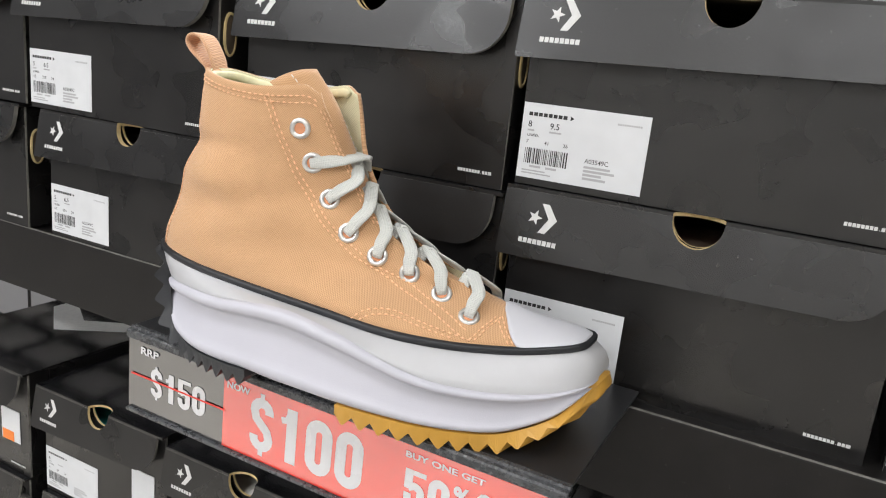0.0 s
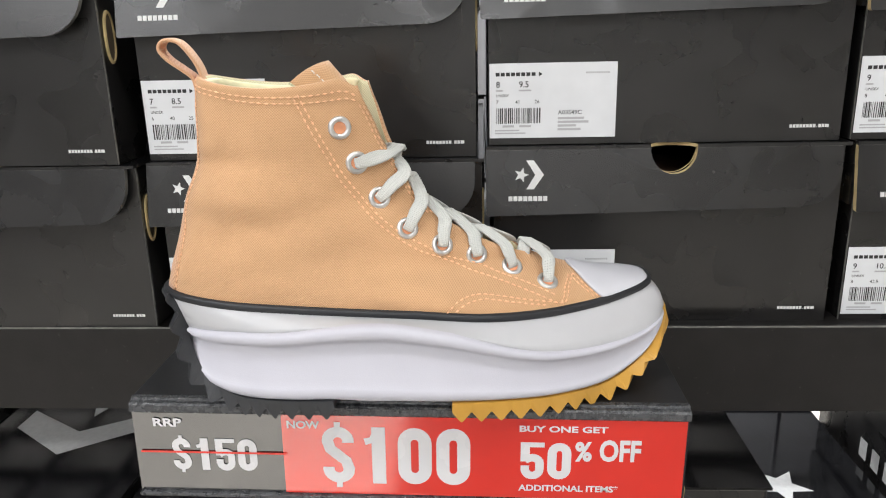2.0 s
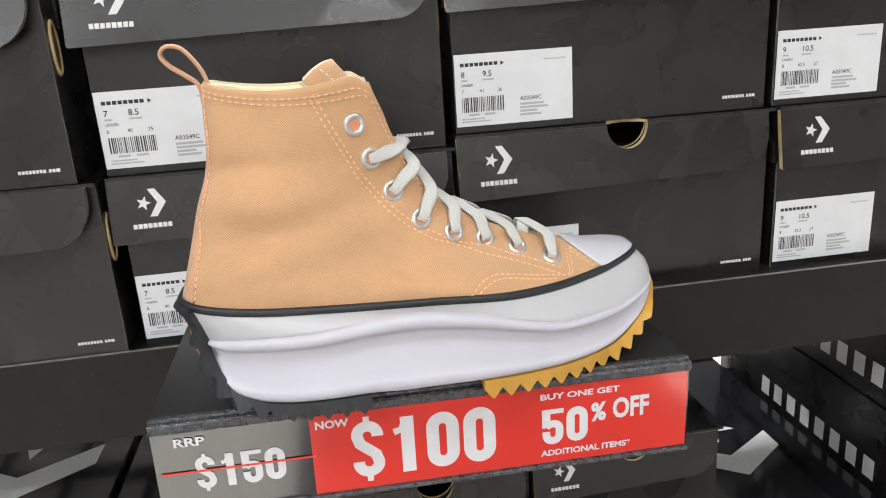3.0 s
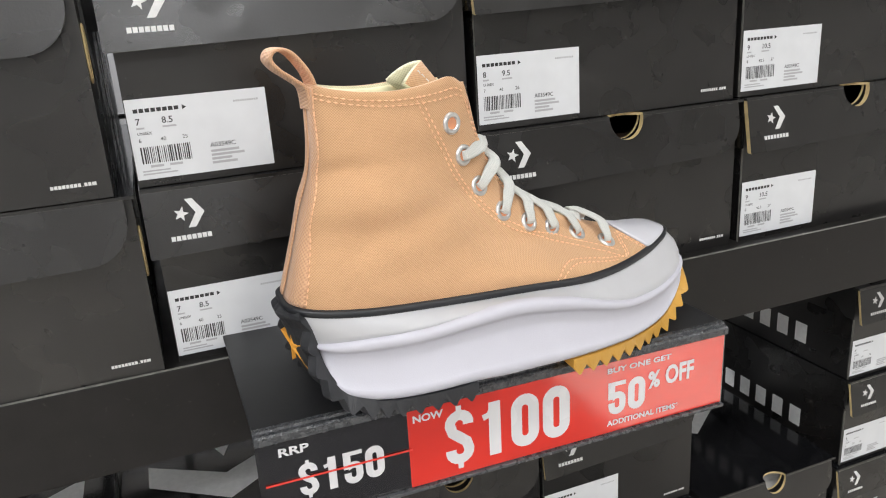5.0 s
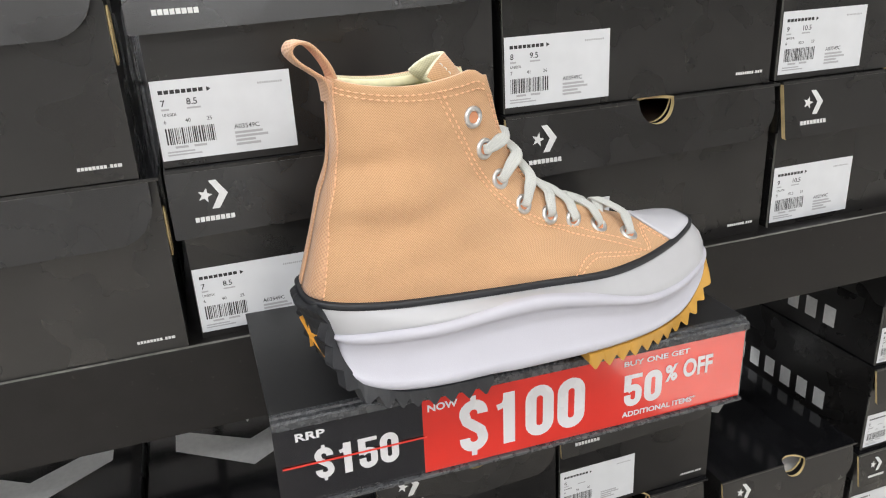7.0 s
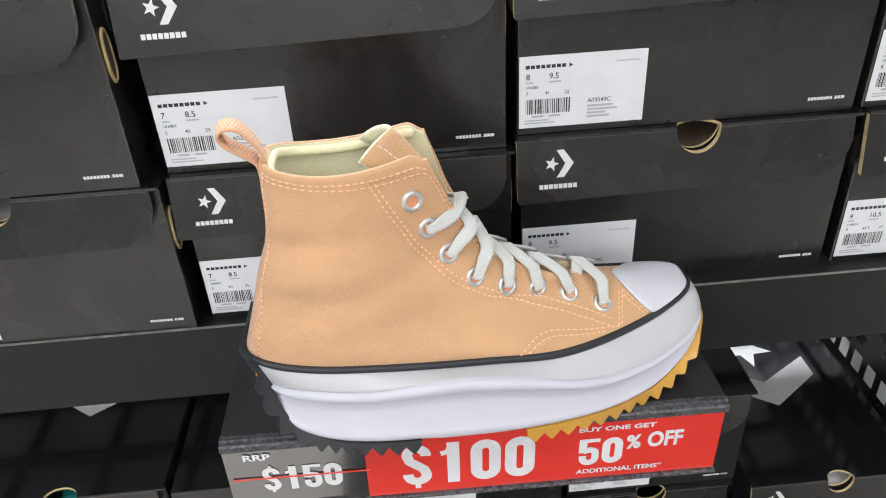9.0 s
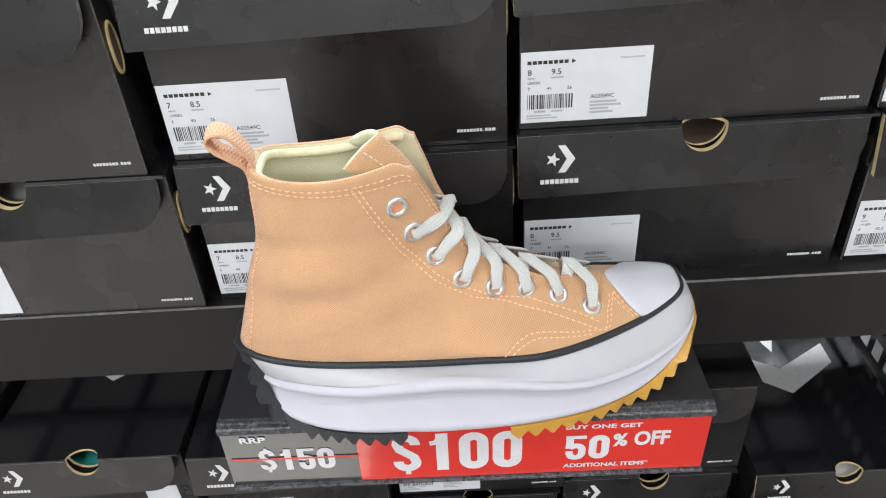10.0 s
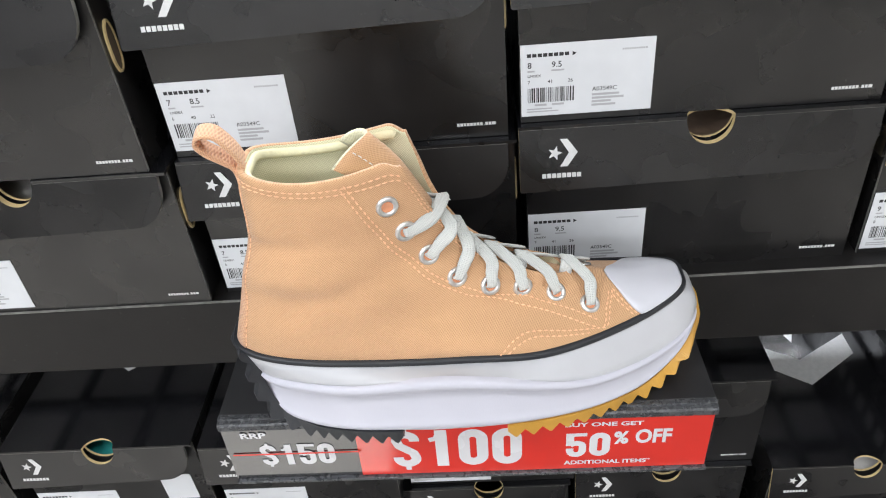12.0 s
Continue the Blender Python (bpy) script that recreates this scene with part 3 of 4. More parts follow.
for x, y, top, w, h, count, opt in LOW_STACKS:
    for i in range(count):
        o = dict(opt) if i == 0 or "words_on_side" in opt else {}
        if i and "tissue" in opt:
            o["tissue"] = TISSUE_WHITE
        z = top - h - i * (h + 0.0006)
        z = max(z, 0.781)
        shoe_box(x + (0.006 * math.sin(7 * i + 9 * x) if i else 0), y, z, w, h, SMALL_D, "6", 0.0, label=LOW, **o)

# ---------------------------------------------------------------- the price stand
def stand():
    """A folded black plate on the shelf with a price strip hanging from its front edge. Built round its own middle."""
    e = empty("price_stand", pose(-0.229, 0.3235, 1.3065, 0, 0.85, 0), "black metal display plate with red and black price strip", "display stand")
    hw = 0.1505
    part("plate", box_bm(-hw, hw, 0.0025, 0.136, 0.0, 0.0018, 0.0006), PLATE_BLACK, e)
    bm = bmesh.new()
    prof = [(0.0024, 0.0018), (-0.0008, 0.0018), (-0.0012, 0.0004), (-0.0038, 0.0001), (-0.0048, -0.0009), (-0.0048, -0.0048), (-0.0040, -0.0056), (0.0024, -0.0056)]
    a = [bm.verts.new((-hw, y, z)) for y, z in prof]
    b = [bm.verts.new((hw, y, z)) for y, z in prof]
    bm.faces.new(a)
    bm.faces.new(b[::-1])
    for i in range(len(prof)):
        j = (i + 1) % len(prof)
        bm.faces.new((a[j], a[i], b[i], b[j]))
    part("front_rail", bm, BAR_BLACK, e, "crackle-finished black rail")
    strip = part("price_strip", box_bm(-hw, hw, -0.0024, -0.0014, -0.0548, -0.0058), SIGN_BLACK, e, "black price strip under clear film")
    part("lower_rail", box_bm(-hw, hw, -0.0052, -0.0012, -0.0572, -0.0550, 0.0006), BAR_BLACK, e)
    part("red_field", box_bm(-0.0680, hw - 0.001, -0.00265, -0.0025, -0.0546, -0.0060), SIGN_RED, strip, "bright red printed field")
    X = lambda wx: wx + 0.229

    def figures(s, x0, x1, z0, z1, name="price_figure"):
        """Heavy narrow figures, each drawn as bands of even width."""
        bm = bmesh.new()
        step = (x1 - x0) / len(s)
        h = z1 - z0

        def band(pts, w, y=-0.0028, closed=False):
            n = len(pts)
            ring = []
            for i in range(n):
                p = Vector(pts[i])
                a = Vector(pts[(i - 1) % n]) if closed or i else p
                b = Vector(pts[(i + 1) % n]) if closed or i < n - 1 else p
                t = (b - a).normalized()
                q = Vector((-t[1], t[0])) * w / 2
                ring.append((bm.verts.new((p[0] + q[0], y, p[1] + q[1])), bm.verts.new((p[0] - q[0], y, p[1] - q[1]))))
            for i in range(n if closed else n - 1):
                j = (i + 1) % n
                bm.faces.new((ring[i][0], ring[i][1], ring[j][1], ring[j][0]))

        def arc(cx, cz, rx, rz, a0, a1, n=10):
            return [(cx + rx * math.cos(radians(a0 + (a1 - a0) * i / n)), cz + rz * math.sin(radians(a0 + (a1 - a0) * i / n))) for i in range(n + 1)]
        for k, ch in enumerate(s):
            cx, w = x0 + (k + 0.5) * step, 0.34 * step
            r = 0.44 * step - w / 2
            big = (z0, z1)
            lo, hi = (z0 + 0.07 * h, z1 - 0.07 * h) if "$" in s else big
            if ch == "0":
                band(arc(cx, hi - r - w / 2, r, r, 0, 180) + arc(cx, lo + r + w / 2, r, r, 180, 360), w, closed=True)
            elif ch == "1":
                band([(cx + 0.06 * step, lo), (cx + 0.06 * step, hi)], w * 1.05)
                band([(cx - 0.30 * step, hi - 0.22 * h), (cx - 0.10 * step, hi - 0.19 * h), (cx - 0.02 * step, hi - 0.10 * h)], 0.10 * h, -0.0029)
            elif ch == "5":
                m = lo + 0.52 * (hi - lo)
                band([(cx + r + w / 2, hi - w * 0.3), (cx - r - w * 0.5, hi - w * 0.3)], w * 0.6)
                band([(cx - r, hi), (cx - r, m - 0.04 * h)], w, -0.0029)
                band([(cx - r, m)] + arc(cx, m - r * 0.4, r, r * 0.8, 110, 0, 6) + arc(cx, lo + r + w * 0.45, r, r, 0, -180) + [(cx - r, lo + r + w * 0.9)], w * 0.94, -0.0030)
            elif ch == "$":
                m = (lo + hi) / 2
                rz = (hi - lo) / 4 - w * 0.1
                top = arc(cx, hi - r - w * 0.45, r, r, -10, 180, 10)
                low = arc(cx, lo + r + w * 0.45, r, r, 0, -190, 10)
                band(top + [(cx - r * 0.75, m + 0.09 * h), (cx, m), (cx + r * 0.75, m - 0.09 * h)] + low, w * 0.9)
                band([(cx, z0), (cx, lo + 0.1 * h)], 0.16 * step, -0.0029)
                band([(cx, hi - 0.1 * h), (cx, z1)], 0.16 * step, -0.0029)
        return part(name, bm, SIGN_WHITE, strip)

    def write(s, x0, x1, z0, z1, bold, mat=SIGN_WHITE, name="lettering", y=-0.0031):
        bm = text_bm(s, 1.0, 1.0, bold)
        xs, zs = [v.co.x for v in bm.verts], [v.co.z for v in bm.verts]
        ax, bx, az, bz = min(xs), max(xs), min(zs), max(zs)
        for v in bm.verts:
            v.co = (x0 + (v.co.x - ax) / (bx - ax) * (x1 - x0), y, z0 + (v.co.z - az) / (bz - az) * (z1 - z0))
        return part(name, bm, mat, strip)
    for row in SIGN_WORDS:
        if row[0] in ("$150", "$100", "50"):
            figures(*row[:5])
        else:
            write(*row)
    bm = bmesh.new()
    add_box(bm, -hw + 0.003, -0.066, -0.0033, -0.0031, -0.0306, -0.0295)
    part("strike_line", bm, STRIKE_RED, strip, "thin red line struck through the old price")
    return e


# words: left, right, low, high in the strip, weight
SIGN_WORDS = [
    ("RRP", -0.1390, -0.1230, -0.0145, -0.0095, 0.03),
    ("$150", -0.1310, -0.0820, -0.0430, -0.0200, 0.055),
    ("NOW", -0.0650, -0.0470, -0.0143, -0.0095, 0.03),
    ("$100", -0.0480, 0.0360, -0.0505, -0.0100, 0.055),
    ("BUY ONE GET", 0.0610, 0.1080, -0.0138, -0.0100, 0.03),
    ("50", 0.0610, 0.0900, -0.0426, -0.0202, 0.035),
    ("%", 0.0910, 0.1000, -0.0312, -0.0191, 0.04),
    ("OFF", 0.1040, 0.1260, -0.0311, -0.0177, 0.035),
    ("ADDITIONAL ITEMS*", 0.0610, 0.1150, -0.0500, -0.0459, 0.03),
]
stand()

# ---------------------------------------------------------------- the sneaker
MID = [(-0.362, 0.3385), (-0.33, 0.3400), (-0.25, 0.3475), (-0.19, 0.3565), (-0.15, 0.3645), (-0.08, 0.3790)]
HEEL = [(-0.3525, 1.373), (-0.3485, 1.385), (-0.3440, 1.399), (-0.3375, 1.420), (-0.3320, 1.434), (-0.3290, 1.449), (-0.3280, 1.468), (-0.3268, 1.480)]
FRONT = [(-0.0945, 1.3612), (-0.0985, 1.3626), (-0.108, 1.3646), (-0.125, 1.3678), (-0.140, 1.3718), (-0.152, 1.3755), (-0.166, 1.3815), (-0.195, 1.3948), (-0.218, 1.4115), (-0.231, 1.4325), (-0.238, 1.447), (-0.2435, 1.466), (-0.2475, 1.4805)]
STRIPE = [(-0.356, 1.3735), (-0.342, 1.3712), (-0.313, 1.3680), (-0.284, 1.3662), (-0.228, 1.3625), (-0.185, 1.3588), (-0.153, 1.3568), (-0.137, 1.3570), (-0.121, 1.3578), (-0.108, 1.3594), (-0.0945, 1.3612)]
WAVE = [(-0.3465, 1.3525), (-0.313, 1.3550), (-0.2985, 1.3557), (-0.284, 1.3570), (-0.270, 1.3592), (-0.256, 1.3607), (-0.240, 1.3615), (-0.228, 1.3605), (-0.214, 1.3578), (-0.200, 1.3544), (-0.186, 1.3500), (-0.171, 1.3450), (-0.156, 1.3413), (-0.139, 1.3396), (-0.121, 1.3390), (-0.102, 1.3405), (-0.0850, 1.3440)]
BOTTOM = [(-0.3465, 1.3500), (-0.342, 1.3395), (-0.337, 1.3298), (-0.330, 1.3233), (-0.318, 1.3201), (-0.304, 1.3192), (-0.285, 1.3200), (-0.263, 1.3214), (-0.245, 1.3207), (-0.230, 1.3204), (-0.202, 1.3190), (-0.172, 1.3174), (-0.155, 1.3166), (-0.139, 1.3166), (-0.122, 1.3178), (-0.107, 1.3232), (-0.096, 1.3298), (-0.0850, 1.3420)]
CAP_V = 0.30


def mid_y(x):
    return lerp_curve(MID, x)


def smooth(a, b, x):
    t = min(1, max(0, (x - a) / (b - a)))
    return t * t * (3 - 2 * t)


def throat_y(x, v):
    """Middle line of the upper, which leans to the inner side at the throat."""
    return mid_y(x) + 0.0055 * smooth(0.1, 0.4, v) * (1 - 0.2 * smooth(0.7, 1, v)) * smooth(-0.31, -0.24, x)


def upper_point(tau, v, side):
    """A point of the upper: tau from the heel's back (0) to the front edge (1), v from the sole (0) to the top edge (1)."""
    xb, zb = path_curve(HEEL, v)
    xf, zf = path_curve(FRONT, v)
    gap = 0.0 if v < CAP_V else 0.0085 * smooth(CAP_V, CAP_V + 0.10, v) + 0.0105 * smooth(0.72, 1, v)
    w0 = lambda s: lerp_curve([(0, 0.0360), (0.3, 0.0360), (0.5, 0.0380), (0.66, 0.0415), (0.8, 0.0370), (1, 0.0275)], s)
    w1 = lambda s: lerp_curve([(0, 0.031), (0.4, 0.0315), (0.75, 0.0225), (1, 0.0170)], s)
    w2 = lambda s: 0.0228 + 0.0006 * s
    e_back = 0.52 - 0.04 * v
    e_front = 0.52 + 0.48 * smooth(0.0, 0.3, v) - 0.53 * smooth(0.55, 1.0, v)
    tm = 1.0
    if gap > 0:
        tm = 1 - math.asin(min(1, (gap / (0.0172 + 0.0062 * smooth(0.45, 0.95, v))) ** (1 / e_front))) / math.pi
    a = tau * tm * math.pi
    s = (1 - math.cos(a)) / (1 - math.cos(tm * math.pi))
    e = e_back + (e_front - e_back) * smooth(0.35, 0.7, tau)
    wa, wb, wc = w0(s), w1(s), w2(s)
    w = wa + (wb - wa) * smooth(0, 0.34, v) if v < 0.45 else wb + (wc - wb) * smooth(0.45, 1, v)
    hw = w * max(0.0, math.sin(a)) ** e
    x = xb + (xf - xb) * s
    x0b, x0f = HEEL[0][0], FRONT[0][0]
    line0 = HEEL[0][1] + (FRONT[0][1] - HEEL[0][1]) * s
    z = zb + (zf - zb) * s + (1 - v) ** 1.5 * (lerp_curve(STRIPE, x0b + (x0f - x0b) * s) - line0)
    z -= 0.0062 * v ** 3 * math.sin(math.pi * s) ** 0.8
    z -= 0.0065 * smooth(0.86, 1, tau) ** 1.5 * smooth(0.86, 1, v)
    # soft folds of the cloth
    fold = (0.0024 * noise.noise((x * 15, z * 30 + x * 16, 3.3 + side)) + 0.0008 * noise.noise((x * 50, z * 70, 1.3 + side))) * smooth(0, 0.12, v) * (1 - smooth(0.85, 1, v))
    crease = math.exp(-((x + 0.322 + 0.35 * (z - 1.437)) / 0.034) ** 2)
    fold += crease * (0.0029 * math.exp(-((z - 1.421) / 0.0090) ** 2) - 0.0034 * math.exp(-((z - 1.4385) / 0.0060) ** 2))
    crease = math.exp(-((x + 0.285) / 0.05) ** 2)
    fold += crease * (0.0020 * math.exp(-((z - 1.392 - 0.2 * (x + 0.3)) / 0.0090) ** 2) - 0.0012 * math.exp(-((z - 1.408 - 0.2 * (x + 0.3)) / 0.0080) ** 2))
    hw += fold * smooth(0.02, 0.2, math.sin(a))
    return Vector((x, throat_y(x, v) + side * hw, z))


def upper_frame(tau, v, side):
    p = upper_point(tau, v, side)
    h = 0.004
    du = upper_point(min(1, tau + h), v, side) - upper_point(max(0, tau - h), v, side)
    dv = upper_point(tau, min(1, v + h), side) - upper_point(tau, max(0, v - h), side)
    n = du.cross(dv) if side < 0 else dv.cross(du)
    n.normalize()
    return p, du.normalized(), dv.normalized(), n


def uv_plane(bm, axis="xz"):
    lay = bm.loops.layers.uv.new("UVMap")
    for f in bm.faces:
        for lp in f.loops:
            c = lp.vert.co
            lp[lay].uv = (c.x, c.z) if axis == "xz" else (c.y, c.z - 0.7 * c.x)


def grid_bm(fn, nu, nv, close=False, flip=False):
    bm = bmesh.new()
    g = [[bm.verts.new(fn(i / nu, j / nv)) for j in range(nv + 1)] for i in range(nu + 1)]
    for i in range(nu):
        for j in range(nv):
            q = (g[i][j], g[i + 1][j], g[i + 1][j + 1], g[i][j + 1])
            try:
                bm.faces.new(q[::-1] if flip else q)
            except ValueError:
                pass
    bmesh.ops.remove_doubles(bm, verts=bm.verts[:], dist=1e-6)
    return bm


def solid(ob, thickness, offset=-1.0, inner=0, rim=0):
    m = ob.modifiers.new("thickness", "SOLIDIFY")
    m.thickness, m.offset, m.material_offset, m.material_offset_rim = thickness, offset, inner, rim
    m.use_even_offset = False
    return ob


def find_on_upper(x, z, side=-1):
    """The (tau, v) of the outer face that lies at x, z seen from the side."""
    best = (9, 0, 0)
    lo_t, hi_t, lo_v, hi_v = 0.25, 1.0, 0.02, 0.99
    for step in range(4):
        for i in range(25):
            for j in range(25):
                t, v = lo_t + (hi_t - lo_t) * i / 24, lo_v + (hi_v - lo_v) * j / 24
                p = upper_point(t, v, side)
                d = (p.x - x) ** 2 + (p.z - z) ** 2
                if d < best[0]:
                    best = (d, t, v)
        wt, wv = (hi_t - lo_t) / 12, (hi_v - lo_v) / 12
        lo_t, hi_t = max(0.0, best[1] - wt), min(1.0, best[1] + wt)
        lo_v, hi_v = max(0.0, best[2] - wv), min(1.0, best[2] + wv)
    return best[1], best[2]


def sweep(points, profile, normals=None, closed_ends=True, width=None):
    """A ribbon or tube: profile (across, out) carried along points, with its out direction near the given normals."""
    bm = bmesh.new()
    rings = []
    n = len(points)
    dist = 0.0
    lay = bm.loops.layers.uv.new("UVMap")
    lens = []
    for i, p in enumerate(points):
        p = Vector(p)
        if i:
            dist += (p - Vector(points[i - 1])).length
        lens.append(dist)
        t = (Vector(points[min(n - 1, i + 1)]) - Vector(points[max(0, i - 1)])).normalized()
        up = Vector(normals[i]) if normals else Vector((0, 0, 1))
        side = t.cross(up).normalized()
        up = side.cross(t).normalized()
        k = width(i / (n - 1)) if width else 1.0
        rings.append([bm.verts.new(p + side * a * k + up * b) for a, b in profile])
    k = len(profile)
    for i in range(n - 1):
        for j in range(k):
            f = bm.faces.new((rings[i][j], rings[i][(j + 1) % k], rings[i + 1][(j + 1) % k], rings[i + 1][j]))
            for lp, (u, w) in zip(f.loops, ((lens[i], j), (lens[i], j + 1), (lens[i + 1], j + 1), (lens[i + 1], j))):
                lp[lay].uv = (u, w * 0.0016)
    if closed_ends:
        bm.faces.new(rings[0][::-1])
        bm.faces.new(rings[-1])
    bmesh.ops.recalc_face_normals(bm, faces=bm.faces[:])
    return bm


def oval(a, b, n=10, power=0.75):
    out = []
    for i in range(n):
        t = 2 * math.pi * i / n
        c, s = math.cos(t), math.sin(t)
        out.append((a * math.copysign(abs(c) ** power, c), b * math.copysign(abs(s) ** power, s)))
    return out


def catmull(pts, per=8):
    pts = [Vector(p) for p in pts]
    out = []
    for i in range(len(pts) - 1):
        p0, p1, p2, p3 = pts[max(0, i - 1)], pts[i], pts[i + 1], pts[min(len(pts) - 1, i + 2)]
        for j in range(per):
            t = j / per
            out.append(0.5 * ((2 * p1) + (p2 - p0) * t + (2 * p0 - 5 * p1 + 4 * p2 - p3) * t * t + (3 * p1 - p0 - 3 * p2 + p3) * t**3))
    out.append(pts[-1])
    return out


def sole_ring(tau, side, x0, x1, widths, e, out=0.0):
    a = tau * math.pi
    s = (1 - math.cos(a)) / 2
    hw = (lerp_curve(widths, s) + out) * max(0.0, math.sin(a)) ** e
    x = x0 - out + (x1 - x0 + 2 * out) * s
    return x, hw


STRIPE_W = [(0, 0.0360), (0.3, 0.0360), (0.5, 0.0380), (0.66, 0.0415), (0.8, 0.0370), (1, 0.0275)]
SOLE_W = [(0, 0.0375), (0.25, 0.0470), (0.45, 0.0510), (0.6, 0.0530), (0.78, 0.0530), (1, 0.0450)]


def stripe_edge(tau, side, out, dz):
    x, hw = sole_ring(tau, side, -0.3525, -0.0945, STRIPE_W, 0.52, out)
    return Vector((x, mid_y(x) + side * hw, lerp_curve(STRIPE, x) + dz))


def wave_edge(tau, side, out, f=0.0):
    out *= min(1.0, 2.2 * math.sin(math.pi * tau)) if out > 0 else 1.0
    x, hw = sole_ring(tau, side, -0.3465, -0.0850, SOLE_W, 0.56, out)
    zw, zb = lerp_curve(WAVE, x), lerp_curve(BOTTOM, x)
    zb = min(zb, zw - 0.001)
    return Vector((x, mid_y(x) + side * hw, zw + (zb - zw) * f))


def loop_bm(levels, n=72, cap=True):
    """Rings round the sole, one for each level function (tau, side)."""
    bm = bmesh.new()
    rings = []
    for fn in levels:
        ring = [bm.verts.new(fn(i / n, -1)) for i in range(n + 1)]
        ring += [bm.verts.new(fn(1 - i / n, 1)) for i in range(1, n)]
        rings.append(ring)
    for a, b in zip(rings, rings[1:]):
        for i in range(len(a)):
            j = (i + 1) % len(a)
            bm.faces.new((a[i], b[i], b[j], a[j]))
    if cap:
        bottom = rings[-1]
        for i in range(n):
            q = [bottom[i], bottom[(2 * n - i) % (2 * n)], bottom[(2 * n - i - 1) % (2 * n)], bottom[i + 1]]
            q = list(dict.fromkeys(q))
            if len(q) > 2:
                bm.faces.new(q)
    bmesh.ops.recalc_face_normals(bm, faces=bm.faces[:])
    return bm


def tread(path, marks, valley, peak, amp, edge_z=False):
    """An outsole with saw teeth. path: (middle x, z, edge x) under the sole; teeth at marks (0..1), spread across the width."""
    us = []
    for a, b in zip(marks, marks[1:]):
        d = b - a
        us += [(a, 0), (a + 0.40 * d, 0.9), (a + 0.50 * d, 1), (a + 0.58 * d, 0.9), (a + 0.94 * d, 0.04)]
    us.append((marks[-1], 0))
    nf = 12
    bm = bmesh.new()
    inner, outer = [], []
    for u, up in us:
        px, pz, ex = path_curve(path, u)
        q = Vector(path_curve(path, min(1, u + 0.012))[:2]) - Vector(path_curve(path, max(0, u - 0.012))[:2])
        q.normalize()
        nrm = Vector((q[1], -q[0]))
        hw = half_at(ex) + 0.0008
        ez = lerp_curve(BOTTOM, ex) - 0.0006 if edge_z else pz
        ri, ro = [], []
        for j in range(nf + 1):
            f = -1 + 2 * j / nf
            k = abs(f) ** 2.2
            x, y, z = px + (ex - px) * k, mid_y(px + (ex - px) * k) + f * hw, pz + (ez - pz) * k
            amount = valley + (peak - valley) * up * (1.0 if j in (0, nf) else 0.82 + 0.18 * math.cos(j * math.pi / 2))
            if not edge_z and -0.72 < f < 0.45 and 0.10 < u < 0.42:
                amount = 0.6 * valley
            amount *= amp(u)
            ri.append(bm.verts.new((x, y, z)))
            side = abs(nrm[0]) * 0.75 * f * amount
            if j in (0, nf):
                side -= math.copysign(0.0008 * (1 - abs(nrm[0])), f)
            ro.append(bm.verts.new((x + nrm[0] * amount * (1 - 0.35 * abs(f)), y + side, z + nrm[1] * amount)))
        inner.append(ri)
        outer.append(ro)
    for i in range(len(us) - 1):
        for j in range(nf):
            bm.faces.new((outer[i][j], outer[i + 1][j], outer[i + 1][j + 1], outer[i][j + 1]))
            bm.faces.new((inner[i][j + 1], inner[i + 1][j + 1], inner[i + 1][j], inner[i][j]))
        for j in (0, nf):
            bm.faces.new((inner[i][j], inner[i + 1][j], outer[i + 1][j], outer[i][j]))
    for i in (0, len(us) - 1):
        for j in range(nf):
            bm.faces.new((inner[i][j], outer[i][j], outer[i][j + 1], inner[i][j + 1]))
    bmesh.ops.recalc_face_normals(bm, faces=bm.faces[:])
    return bm


def half_at(x):
    """Half the sole's width at x."""
    return sole_ring(math.acos(max(-1, min(1, 1 - 2 * (x + 0.3465) / 0.2615))) / math.pi, 1, -0.3465, -0.0850, SOLE_W, 0.56)[1]


def stitch_bm(point_normal_chain, dash=0.0029, space=0.0006, width=0.00058, lift=0.00045):
    """A row of short raised stitches along a chain of (point, normal)."""
    bm = bmesh.new()
    pts = [Vector(p) for p, _ in point_normal_chain]
    nor = [Vector(n) for _, n in point_normal_chain]
    d = [0.0]
    for a, b in zip(pts, pts[1:]):
        d.append(d[-1] + (b - a).length)

    def at(s):
        for i in range(len(d) - 1):
            if s <= d[i + 1]:
                t = (s - d[i]) / max(1e-9, d[i + 1] - d[i])
                return pts[i].lerp(pts[i + 1], t), nor[i].lerp(nor[i + 1], t).normalized()
        return pts[-1], nor[-1]
    s = 0.0
    while s + dash < d[-1]:
        a, na = at(s)
        b, nb = at(s + dash)
        m, nm = at(s + dash / 2)
        t = (b - a).normalized()
        w = t.cross(nm).normalized() * width
        vs = [bm.verts.new(a - na * 0.0003), bm.verts.new(m - w + nm * lift * 0.5), bm.verts.new(m + w + nm * lift * 0.5), bm.verts.new(m + nm * 0.0005), bm.verts.new(b - nb * 0.0003),
              bm.verts.new(a.lerp(m, 0.4) + na * lift + nm * 0.0002), bm.verts.new(b.lerp(m, 0.4) + nb * lift + nm * 0.0002)]
        for q in ((0, 1, 5), (0, 5, 2), (5, 1, 3), (5, 3, 2), (4, 6, 1), (4, 2, 6), (6, 3, 1), (6, 2, 3)):
            bm.faces.new([vs[i] for i in q])
        s += dash + space
    bmesh.ops.recalc_face_normals(bm, faces=bm.faces[:])
    return bm


